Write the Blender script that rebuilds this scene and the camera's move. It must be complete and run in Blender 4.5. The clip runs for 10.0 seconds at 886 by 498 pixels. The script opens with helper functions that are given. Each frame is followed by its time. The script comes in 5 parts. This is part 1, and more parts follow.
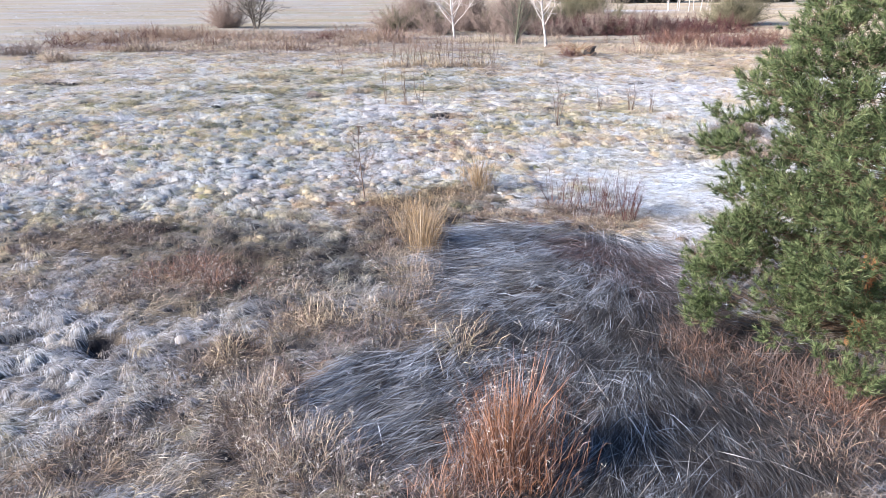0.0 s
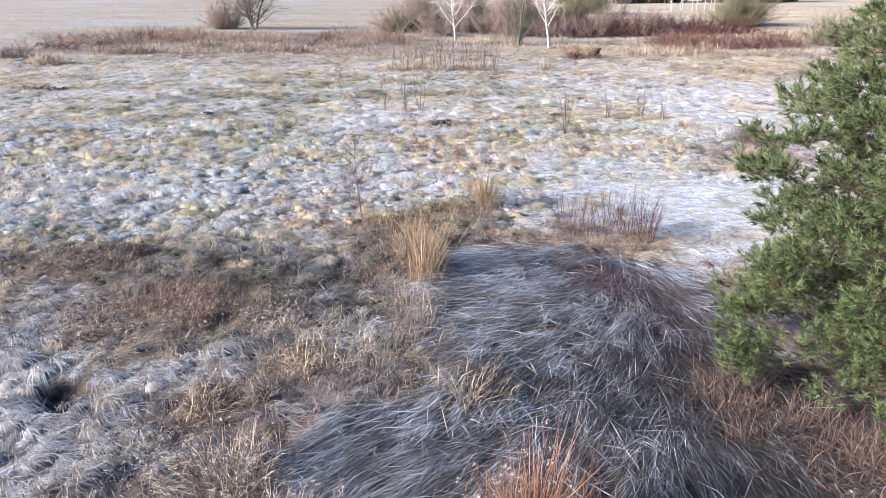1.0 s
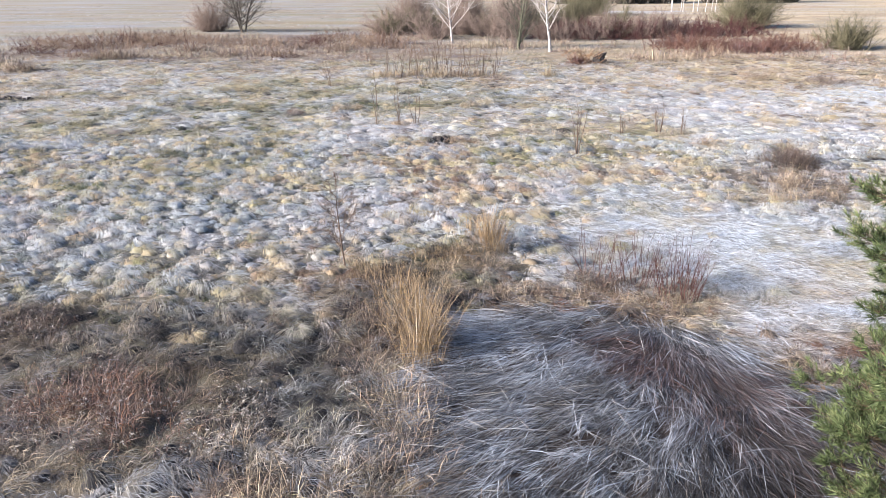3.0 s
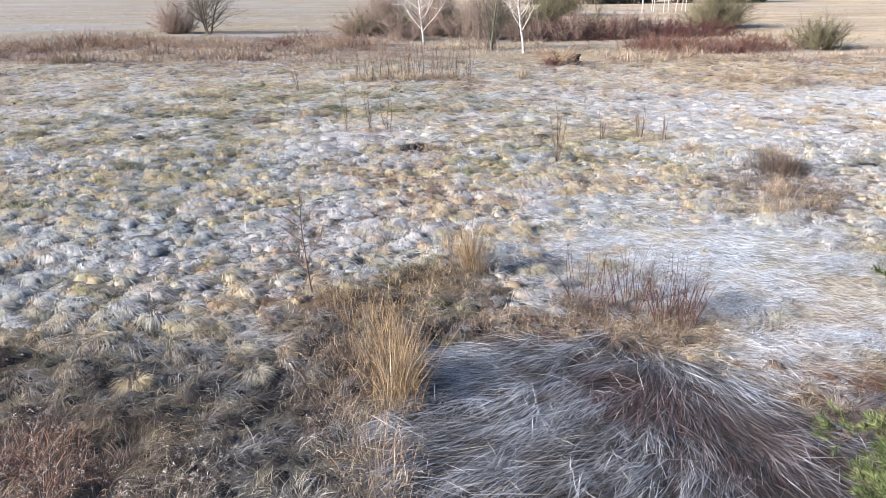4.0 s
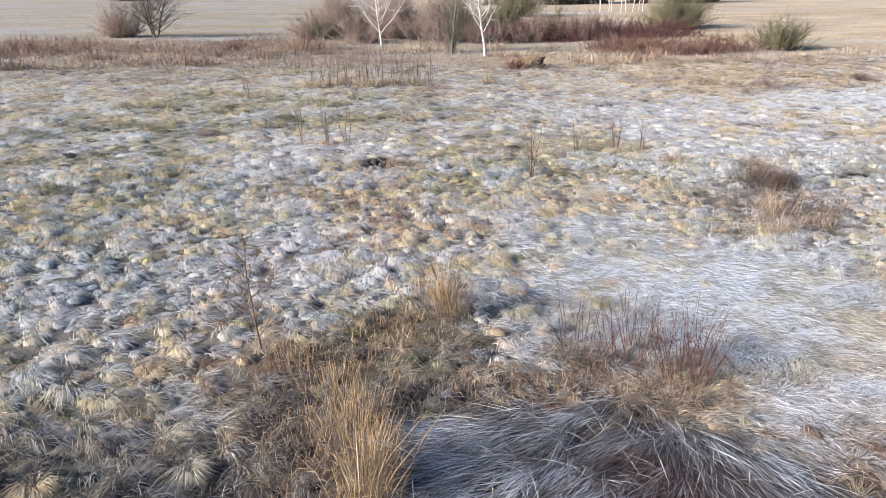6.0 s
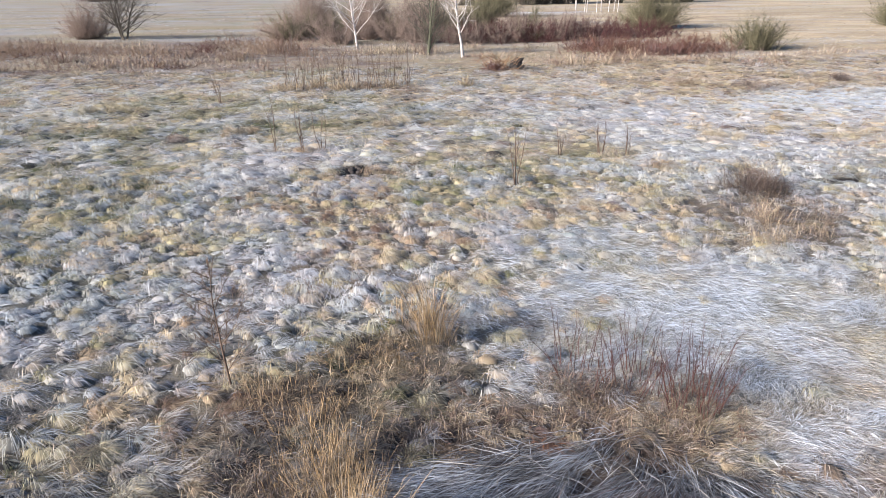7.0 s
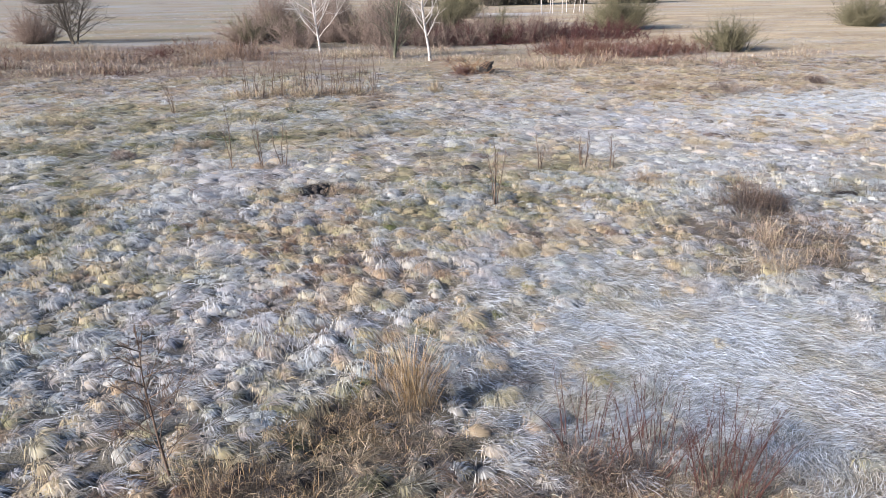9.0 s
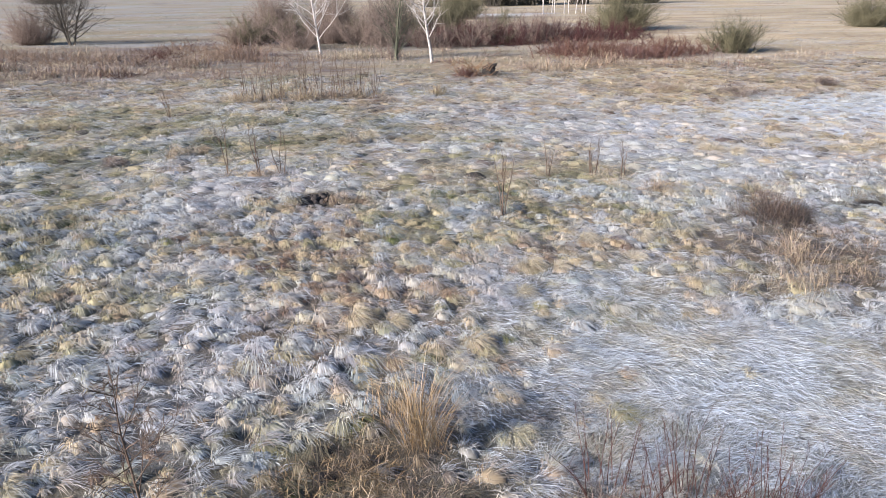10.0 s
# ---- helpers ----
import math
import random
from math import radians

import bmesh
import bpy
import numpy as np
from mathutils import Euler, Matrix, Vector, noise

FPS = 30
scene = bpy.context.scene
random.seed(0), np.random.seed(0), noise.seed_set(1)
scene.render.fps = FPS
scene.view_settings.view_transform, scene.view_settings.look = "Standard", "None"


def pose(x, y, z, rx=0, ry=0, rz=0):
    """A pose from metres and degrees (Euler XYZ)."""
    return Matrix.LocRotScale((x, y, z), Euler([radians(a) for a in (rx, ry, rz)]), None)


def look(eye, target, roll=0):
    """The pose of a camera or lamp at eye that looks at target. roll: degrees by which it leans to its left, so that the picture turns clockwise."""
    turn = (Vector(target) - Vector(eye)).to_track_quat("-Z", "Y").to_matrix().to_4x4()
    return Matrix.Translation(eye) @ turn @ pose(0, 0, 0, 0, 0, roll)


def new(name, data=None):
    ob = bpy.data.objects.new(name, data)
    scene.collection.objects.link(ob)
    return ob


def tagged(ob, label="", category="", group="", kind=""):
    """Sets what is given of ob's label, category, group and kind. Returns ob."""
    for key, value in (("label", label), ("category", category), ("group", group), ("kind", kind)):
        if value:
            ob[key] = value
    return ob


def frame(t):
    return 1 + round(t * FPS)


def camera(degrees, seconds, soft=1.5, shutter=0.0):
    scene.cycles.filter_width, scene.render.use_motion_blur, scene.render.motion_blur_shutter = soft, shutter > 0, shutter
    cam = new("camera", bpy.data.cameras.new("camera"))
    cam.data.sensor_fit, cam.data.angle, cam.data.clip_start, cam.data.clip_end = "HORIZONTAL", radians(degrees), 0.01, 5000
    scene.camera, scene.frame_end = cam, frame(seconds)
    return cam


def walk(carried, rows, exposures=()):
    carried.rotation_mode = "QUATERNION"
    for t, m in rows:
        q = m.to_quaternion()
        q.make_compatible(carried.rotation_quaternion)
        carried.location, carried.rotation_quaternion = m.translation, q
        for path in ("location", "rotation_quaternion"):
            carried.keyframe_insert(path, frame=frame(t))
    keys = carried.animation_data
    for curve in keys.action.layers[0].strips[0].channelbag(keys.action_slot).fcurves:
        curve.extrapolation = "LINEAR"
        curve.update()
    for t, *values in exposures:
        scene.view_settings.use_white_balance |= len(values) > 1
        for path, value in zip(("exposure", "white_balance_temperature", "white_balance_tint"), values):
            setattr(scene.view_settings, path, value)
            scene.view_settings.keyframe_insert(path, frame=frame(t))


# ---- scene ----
cam = camera(64.3, 10.0, soft=0.8)
METRES, EYE, TILT, LEAN, TURN = 16.33, 8.0, 0.0, 0.0, 0.0
ROWS = [
    (0.0, 0.0, 0.0, 0.0, -0.06, -21.09, 0.16),
    (0.5, -0.0018, 0.052, 0.001, -0.05, -21.09, 0.17),
    (1.0, -0.0043, 0.121, 0.0028, -0.03, -21.09, 0.18),
    (1.5, -0.0066, 0.1902, 0.0053, -0.01, -21.1, 0.18),
    (2.0, -0.0083, 0.2643, 0.0063, 0.01, -21.1, 0.19),
    (2.5, -0.0093, 0.3274, 0.0065, 0.02, -21.1, 0.21),
    (4.0, -0.0109, 0.4968, 0.0048, -2.64, -21.07, 0.27),
    (4.5, -0.0124, 0.5432, 0.0036, -3.78, -21.05, 0.29),
    (5.0, -0.0139, 0.5907, 0.0036, -4.48, -21.04, 0.31),
    (5.5, -0.0156, 0.632, 0.0041, -5.23, -21.03, 0.32),
    (7.0, -0.0165, 0.7563, 0.005, -7.95, -21.05, 0.35),
    (7.5, -0.0136, 0.7961, 0.0053, -9.26, -21.04, 0.37),
    (8.0, -0.0113, 0.838, 0.0056, -10.46, -21.03, 0.39),
    (8.5, -0.0103, 0.8767, 0.0048, -10.77, -21.03, 0.39),
    (9.0, -0.0084, 0.9188, 0.0057, -10.76, -21.01, 0.41),
    (9.5, -0.006, 0.9574, 0.0056, -10.73, -21.0, 0.43),
    (10.0, -0.0036, 0.9992, 0.0051, -10.73, -20.98, 0.44),
]
walk(cam, [(t, pose(0, 0, EYE, TILT, LEAN, TURN) @ pose(METRES * x, METRES * y, METRES * z, 90 + pitch, roll, yaw)) for t, x, y, z, yaw, pitch, roll in ROWS],
     [(0.0, 1.38, 5650, 13.5), (2.5, 1.23, 5840, 12.5), (5.5, 1.04, 5980, 11.5), (10.0, 0.79, 5820, 11.5)])

# ---- light: a low, hazy winter sun from the left, and the open sky ----
SUN_ELEV, SUN_AZ = 22.0, -112.0  # azimuth clockwise from +y
world = bpy.data.worlds.new("winter_sky")
scene.world = world
world.use_nodes = True
wn = world.node_tree.nodes
sky = wn.new("ShaderNodeTexSky")
sky.sky_type, sky.sun_disc = "NISHITA", False
sky.sun_elevation, sky.sun_rotation = radians(SUN_ELEV), radians(SUN_AZ)
sky.air_density, sky.dust_density, sky.ozone_density = 1.0, 0.5, 3.0
world.node_tree.links.new(sky.outputs[0], wn["Background"].inputs[0])
wn["Background"].inputs[1].default_value = 0.07
sun_data = bpy.data.lights.new("sun", "SUN")
sun_data.energy, sun_data.angle, sun_data.color = 6.2, radians(12.0), (1.0, 0.88, 0.74)
sun = new("sun", sun_data)
az, el = radians(SUN_AZ), radians(SUN_ELEV)
sun.matrix_world = look((math.sin(az) * math.cos(el) * 50, math.cos(az) * math.cos(el) * 50, math.sin(el) * 50), (0, 0, 0))


# ---- materials ----
def material(name, rough=0.9):
    m = bpy.data.materials.new(name)
    m.use_nodes = True
    nt = m.node_tree
    b = nt.nodes["Principled BSDF"]
    b.inputs["Roughness"].default_value = rough
    b.inputs["Specular IOR Level"].default_value = 0.25
    return m, nt, b


def ramp(nt, stops):
    r = nt.nodes.new("ShaderNodeValToRGB")
    e = r.color_ramp.elements
    while len(e) < len(stops):
        e.new(0.5)
    for i, (p, c) in enumerate(stops):
        e[i].position, e[i].color = p, (*c, 1)
    return r


def mathn(nt, op, a, b, clamp=False):
    n = nt.nodes.new("ShaderNodeMath")
    n.operation, n.use_clamp = op, clamp
    for i, v in enumerate((a, b)):
        if isinstance(v, (int, float)):
            n.inputs[i].default_value = v
        else:
            nt.links.new(v, n.inputs[i])
    return n.outputs[0]


def mixc(nt, f, a, b, kind="MIX"):
    n = nt.nodes.new("ShaderNodeMix")
    n.data_type, n.blend_type = "RGBA", kind
    for s, v in ((n.inputs[0], f), (n.inputs[6], a), (n.inputs[7], b)):
        if isinstance(v, (int, float)):
            s.default_value = v
        elif isinstance(v, tuple):
            s.default_value = (*v, 1)
        else:
            nt.links.new(v, s)
    return n.outputs[2]


def noise_at(nt, scale, detail=3.0, rough=0.6, stretch=None):
    g = nt.nodes.new("ShaderNodeNewGeometry")
    n = nt.nodes.new("ShaderNodeTexNoise")
    n.inputs["Scale"].default_value, n.inputs["Detail"].default_value, n.inputs["Roughness"].default_value = scale, detail, rough
    if stretch:
        v = nt.nodes.new("ShaderNodeVectorMath")
        v.operation = "MULTIPLY"
        v.inputs[1].default_value = stretch
        nt.links.new(g.outputs["Position"], v.inputs[0])
        nt.links.new(v.outputs[0], n.inputs["Vector"])
    else:
        nt.links.new(g.outputs["Position"], n.inputs["Vector"])
    return n.outputs["Fac"]


FROST = (0.665, 0.735, 0.86)
# dryness: green - straw - tan - brown - rust
DRY = ((0.0, (0.10, 0.115, 0.035)), (0.22, (0.52, 0.462, 0.275)), (0.45, (0.62, 0.488, 0.32)), (0.62, (0.33, 0.225, 0.15)), (0.8, (0.19, 0.12, 0.09)), (1.0, (0.34, 0.14, 0.055)))


def coat(nt):
    """The attribute "coat" that plants and ground carry: rime, dryness, and decay with painted shade."""
    a = nt.nodes.new("ShaderNodeAttribute")
    a.attribute_name = "coat"
    s = nt.nodes.new("ShaderNodeSeparateColor")
    nt.links.new(a.outputs["Color"], s.inputs[0])
    return s.outputs[0], s.outputs[1], s.outputs[2]


def plant_material(name, spread=0.22, rough=0.8, tones=DRY, dim=0.55):
    m, nt, b = material(name, rough)
    rime, dry, decay_shade = coat(nt)
    isl = nt.nodes.new("ShaderNodeNewGeometry").outputs["Random Per Island"]
    d = mathn(nt, "ADD", dry, mathn(nt, "MULTIPLY", mathn(nt, "SUBTRACT", isl, 0.5), spread), True)
    r = ramp(nt, tones)
    nt.links.new(d, r.inputs[0])
    grain = noise_at(nt, 9.0, 2.0)
    f = mathn(nt, "ADD", rime, mathn(nt, "MULTIPLY", mathn(nt, "SUBTRACT", grain, 0.5), 0.4), True)
    c = mixc(nt, f, r.outputs[0], FROST)
    c = mixc(nt, decay_shade, c, (0.034, 0.031, 0.032))
    c = mixc(nt, mathn(nt, "MULTIPLY", mathn(nt, "POWER", isl, 2.0), dim), c, (0.07, 0.06, 0.055))
    nt.links.new(c, b.inputs["Base Color"])
    return m


GRASS = plant_material("rimed_dry_grass", 0.12, dim=0.2)
REED = plant_material("dry_reed", 0.16, 0.7)
# weathered grey reed, with the blue of shade mixed into its tones
OLD_REED = plant_material("weathered_reed", 0.3, 0.65, ((0.0, (0.50, 0.44, 0.36)), (0.4, (0.265, 0.285, 0.335)), (0.7, (0.14, 0.142, 0.175)), (1.0, (0.17, 0.08, 0.06))))

OLD_REED.node_tree.nodes["Principled BSDF"].inputs["Specular IOR Level"].default_value = 0.3
RED_STEM = plant_material("dogwood_stems", 0.5, 0.7, ((0.0, (0.17, 0.10, 0.095)), (0.5, (0.10, 0.05, 0.052)), (1.0, (0.24, 0.11, 0.075))))

GOLD_REED = plant_material("golden_reed", 0.3, 0.7, ((0.0, (0.55, 0.44, 0.25)), (0.5, (0.43, 0.29, 0.14)), (1.0, (0.26, 0.16, 0.085))), 0.5)


def ground_material():
    m, nt, b = material("meadow_ground", 0.95)
    rime, dry, decay_shade = coat(nt)
    n1, n2 = noise_at(nt, 1.6, 6.0, 0.7), noise_at(nt, 14.0, 4.0, 0.7)
    far = noise_at(nt, 0.06, 8.0, 0.7, (0.35, 2.2, 1.0))
    d = mathn(nt, "ADD", dry, mathn(nt, "MULTIPLY", mathn(nt, "SUBTRACT", mathn(nt, "ADD", mathn(nt, "MULTIPLY", n1, 0.5), mathn(nt, "MULTIPLY", noise_at(nt, 0.09, 6.0, 0.7, (0.5, 1.8, 1.0)), 0.7)), 0.6), 0.8), True)
    r = ramp(nt, DRY)
    nt.links.new(d, r.inputs[0])
    f = mathn(nt, "ADD", rime, mathn(nt, "MULTIPLY", mathn(nt, "SUBTRACT", n2, 0.5), 1.3), True)
    f = mathn(nt, "ADD", f, mathn(nt, "MULTIPLY", mathn(nt, "SUBTRACT", far, 0.5), 1.7), True)
    streak = noise_at(nt, 0.7, 5.0, 0.75, (0.4, 1.6, 1.0))
    f = mathn(nt, "ADD", f, mathn(nt, "MULTIPLY", mathn(nt, "SUBTRACT", streak, 0.5), 0.9), True)
    c = mixc(nt, f, r.outputs[0], FROST)
    c = mixc(nt, decay_shade, c, (0.03, 0.027, 0.028))
    nt.links.new(c, b.inputs["Base Color"])
    bump = nt.nodes.new("ShaderNodeBump")
    bump.inputs["Strength"].default_value, bump.inputs["Distance"].default_value = 0.9, 0.06
    nt.links.new(mathn(nt, "ADD", n1, n2), bump.inputs["Height"])
    nt.links.new(bump.outputs[0], b.inputs["Normal"])
    return m


GROUND = ground_material()


def bark(name, dark, light, scale=6.0, stretch=(1, 1, 0.3), rough=0.85):
    m, nt, b = material(name, rough)
    n = noise_at(nt, scale, 5.0, 0.7, stretch)
    r = ramp(nt, ((0.35, dark), (0.62, light)))
    nt.links.new(n, r.inputs[0])
    nt.links.new(r.outputs[0], b.inputs["Base Color"])
    bump = nt.nodes.new("ShaderNodeBump")
    bump.inputs["Strength"].default_value, bump.inputs["Distance"].default_value = 0.6, 0.03
    nt.links.new(n, bump.inputs["Height"])
    nt.links.new(bump.outputs[0], b.inputs["Normal"])
    return m


BIRCH = bark("white_birch_bark", (0.10, 0.09, 0.085), (0.54, 0.50, 0.48), 2.2, (1, 1, 2.6))
BIRCH.node_tree.nodes["Color Ramp"].color_ramp.elements[1].position = 0.45
DARK_BARK = bark("dark_grey_bark", (0.045, 0.04, 0.035), (0.14, 0.12, 0.10))
GREEN_BARK = bark("lichen_bark", (0.06, 0.065, 0.045), (0.17, 0.17, 0.12))
RED_TWIG = bark("red_twig_bark", (0.048, 0.022, 0.021), (0.11, 0.052, 0.043))
DOGWOOD = bark("dogwood_bark", (0.048, 0.02, 0.022), (0.105, 0.042, 0.04))
RUSTY_DOGWOOD = bark("rusty_dogwood_bark", (0.08, 0.042, 0.034), (0.19, 0.10, 0.074))
BROWN_TWIG = bark("brown_twig_bark", (0.11, 0.083, 0.072), (0.27, 0.205, 0.172))
OLIVE_TWIG = bark("olive_twig_bark", (0.07, 0.066, 0.042), (0.19, 0.17, 0.105))
PINE_BARK = bark("orange_pine_bark", (0.14, 0.065, 0.035), (0.42, 0.19, 0.085))
PINE_LIMB = bark("brown_pine_limb", (0.05, 0.036, 0.026), (0.16, 0.11, 0.07))
SAPLING = bark("dark_sapling_bark", (0.07, 0.05, 0.04), (0.17, 0.12, 0.09))
RUST_TWIG = bark("rusty_twig_bark", (0.15, 0.105, 0.08), (0.31, 0.225, 0.165))
SOIL = bark("dark_wet_soil", (0.025, 0.022, 0.022), (0.085, 0.072, 0.066), 9.0, (1, 1, 1))
BRUSH = bark("rusty_cut_brush", (0.15, 0.085, 0.05), (0.36, 0.235, 0.14), 5.0, (1, 1, 1))


def needle_material():
    m, nt, b = material("pine_needles", 0.55)
    isl = nt.nodes.new("ShaderNodeNewGeometry").outputs["Random Per Island"]
    n = noise_at(nt, 4.5, 3.0, 0.7)
    r = ramp(nt, ((0.33, (0.024, 0.036, 0.018)), (0.52, (0.078, 0.106, 0.042)), (0.7, (0.21, 0.235, 0.105))))
    nt.links.new(mathn(nt, "ADD", mathn(nt, "MULTIPLY", isl, 0.16), mathn(nt, "MULTIPLY", n, 0.88)), r.inputs[0])
    nt.links.new(r.outputs[0], b.inputs["Base Color"])
    return m


NEEDLES = needle_material()


# ---- fields over the plan ----
def hash2(i, j, k=0):
    h = np.sin(i * 127.1 + j * 311.7 + k * 74.7) * 43758.5453
    return h - np.floor(h)


def vnoise(x, y, s=1.0, k=0):
    """Smooth value noise from 0 to 1, with features s metres across."""
    x, y = np.asarray(x) / s, np.asarray(y) / s
    i, j = np.floor(x), np.floor(y)
    u, v = x - i, y - j
    u, v = u * u * (3 - 2 * u), v * v * (3 - 2 * v)
    return (hash2(i, j, k) * (1 - u) + hash2(i + 1, j, k) * u) * (1 - v) + (hash2(i, j + 1, k) * (1 - u) + hash2(i + 1, j + 1, k) * u) * v


def fnoise(x, y, s=1.0, k=0):
    return 0.55 * vnoise(x, y, s, k) + 0.3 * vnoise(x, y, s * 0.47, k + 1) + 0.15 * vnoise(x, y, s * 0.21, k + 2)


def patch(x, y, cx, cy, rx, ry, turn=0.0, soft=0.35, k=0):
    """1 inside an ellipse with an uneven edge, 0 outside."""
    c, s = math.cos(radians(turn)), math.sin(radians(turn))
    u, v = ((x - cx) * c + (y - cy) * s) / rx, (-(x - cx) * s + (y - cy) * c) / ry
    d = np.sqrt(u * u + v * v) + (fnoise(x, y, max(rx, ry) * 0.5, k + 11) - 0.5) * 0.55
    return np.clip((1 + soft / 2 - d) / soft, 0, 1)


def lodged(x, y):
    """The bed of flattened reeds."""
    a = patch(x, y, 3.3, 18.5, 3.9, 4.0, 0, 0.25, 3)
    b = patch(x, y, 3.2, 12.2, 5.0, 3.6, 8, 0.14, 4)
    c = patch(x, y, -1.3, 12.0, 1.7, 1.7, 0, 0.2, 5)
    return np.maximum(np.maximum(a, b), c)


def rime_mat(x, y):
    """The open lawn of flattened, rimed grass."""
    return np.maximum(patch(x, y, 8.9, 26.6, 5.6, 5.6, 30, 0.5, 5), 0.7 * patch(x, y, 6.8, 31.0, 4.6, 3.6, 10, 0.9, 7))


def tussock(x, y, spacing=0.5):
    """Height 0 to 1 of the nearest grass tussock, the way from its middle, and a number of its own."""
    wx, wy = x + (vnoise(x, y, 0.5, 5) - 0.5) * 0.4, y + (vnoise(x, y, 0.5, 6) - 0.5) * 0.4
    gi, gj = np.floor(wx / spacing), np.floor(wy / spacing)
    best, bx, by, cell = np.full(x.shape, -1.0), np.zeros(x.shape), np.zeros(x.shape), np.zeros(x.shape)
    for di in (-1, 0, 1):
        for dj in (-1, 0, 1):
            i, j = gi + di, gj + dj
            cx, cy = (i + 0.1 + 0.8 * hash2(i, j, 1)) * spacing, (j + 0.1 + 0.8 * hash2(i, j, 2)) * spacing
            r = spacing * (0.4 + 0.5 * hash2(i, j, 3))
            dx, dy = wx - cx, wy - cy
            h = (1 - (dx * dx + dy * dy) / (r * r)) * (0.3 + 0.7 * hash2(i, j, 4))
            m = h > best
            best, bx, by, cell = np.where(m, h, best), np.where(m, dx / r, bx), np.where(m, dy / r, by), np.where(m, hash2(i, j, 5), cell)
    return np.clip(best, 0, 1) ** 0.8, bx, by, cell


def height(x, y):
    near = np.clip((85 - y) / 50, 0.12, 1) * np.clip((y + 2) / 8, 0, 1) * np.clip((60 - np.abs(x)) / 15, 0, 1)
    lo, rm = lodged(x, y), rime_mat(x, y)
    h = tussock(x, y)[0] * (0.08 + 0.14 * fnoise(x, y, 2.5, 27)) * (1 - 0.7 * np.maximum(rm, lo)) * near
    h = h + (fnoise(x, y, 0.5, 28) - 0.5) * 0.16 * (1 - 0.5 * rm) * near
    h = h + (fnoise(x, y, 5.0, 20) - 0.5) * 0.2 * near + lo * 0.2 * (0.2 + fnoise(x, y, 1.3, 31))
    h = h - 0.3 * patch(x, y, -7.9, 14.4, 0.6, 0.5, 0, 0.6, 63)
    return h + (fnoise(x, y, 60.0, 25) - 0.5) * 0.7 * np.clip((y - 45) / 60, 0, 1)


def weediness(x, y):
    """Where brown withered weeds stand among the grass."""
    w = patch(x, y, -6.8, 18.6, 2.6, 2.0, 15, 0.7, 51)
    for k, (cx, cy, rx, ry) in enumerate(((-10.8, 21.6, 2.8, 1.6), (-3.2, 11.2, 1.3, 2.4), (-6.3, 10.2, 1.6, 1.3), (-3.2, 15.3, 1.3, 1.2), (-1.6, 20.8, 1.2, 1.8), (-1.3, 24.9, 1.6, 1.0), (-4.8, 13.8, 1.3, 1.0), (14.0, 34.5, 3.0, 3.4), (0.6, 26.4, 1.6, 1.4), (-0.2, 15.0, 1.6, 1.0))):
        w = np.maximum(w, patch(x, y, cx, cy, rx, ry, 0, 0.7, 130 + k))
    return w


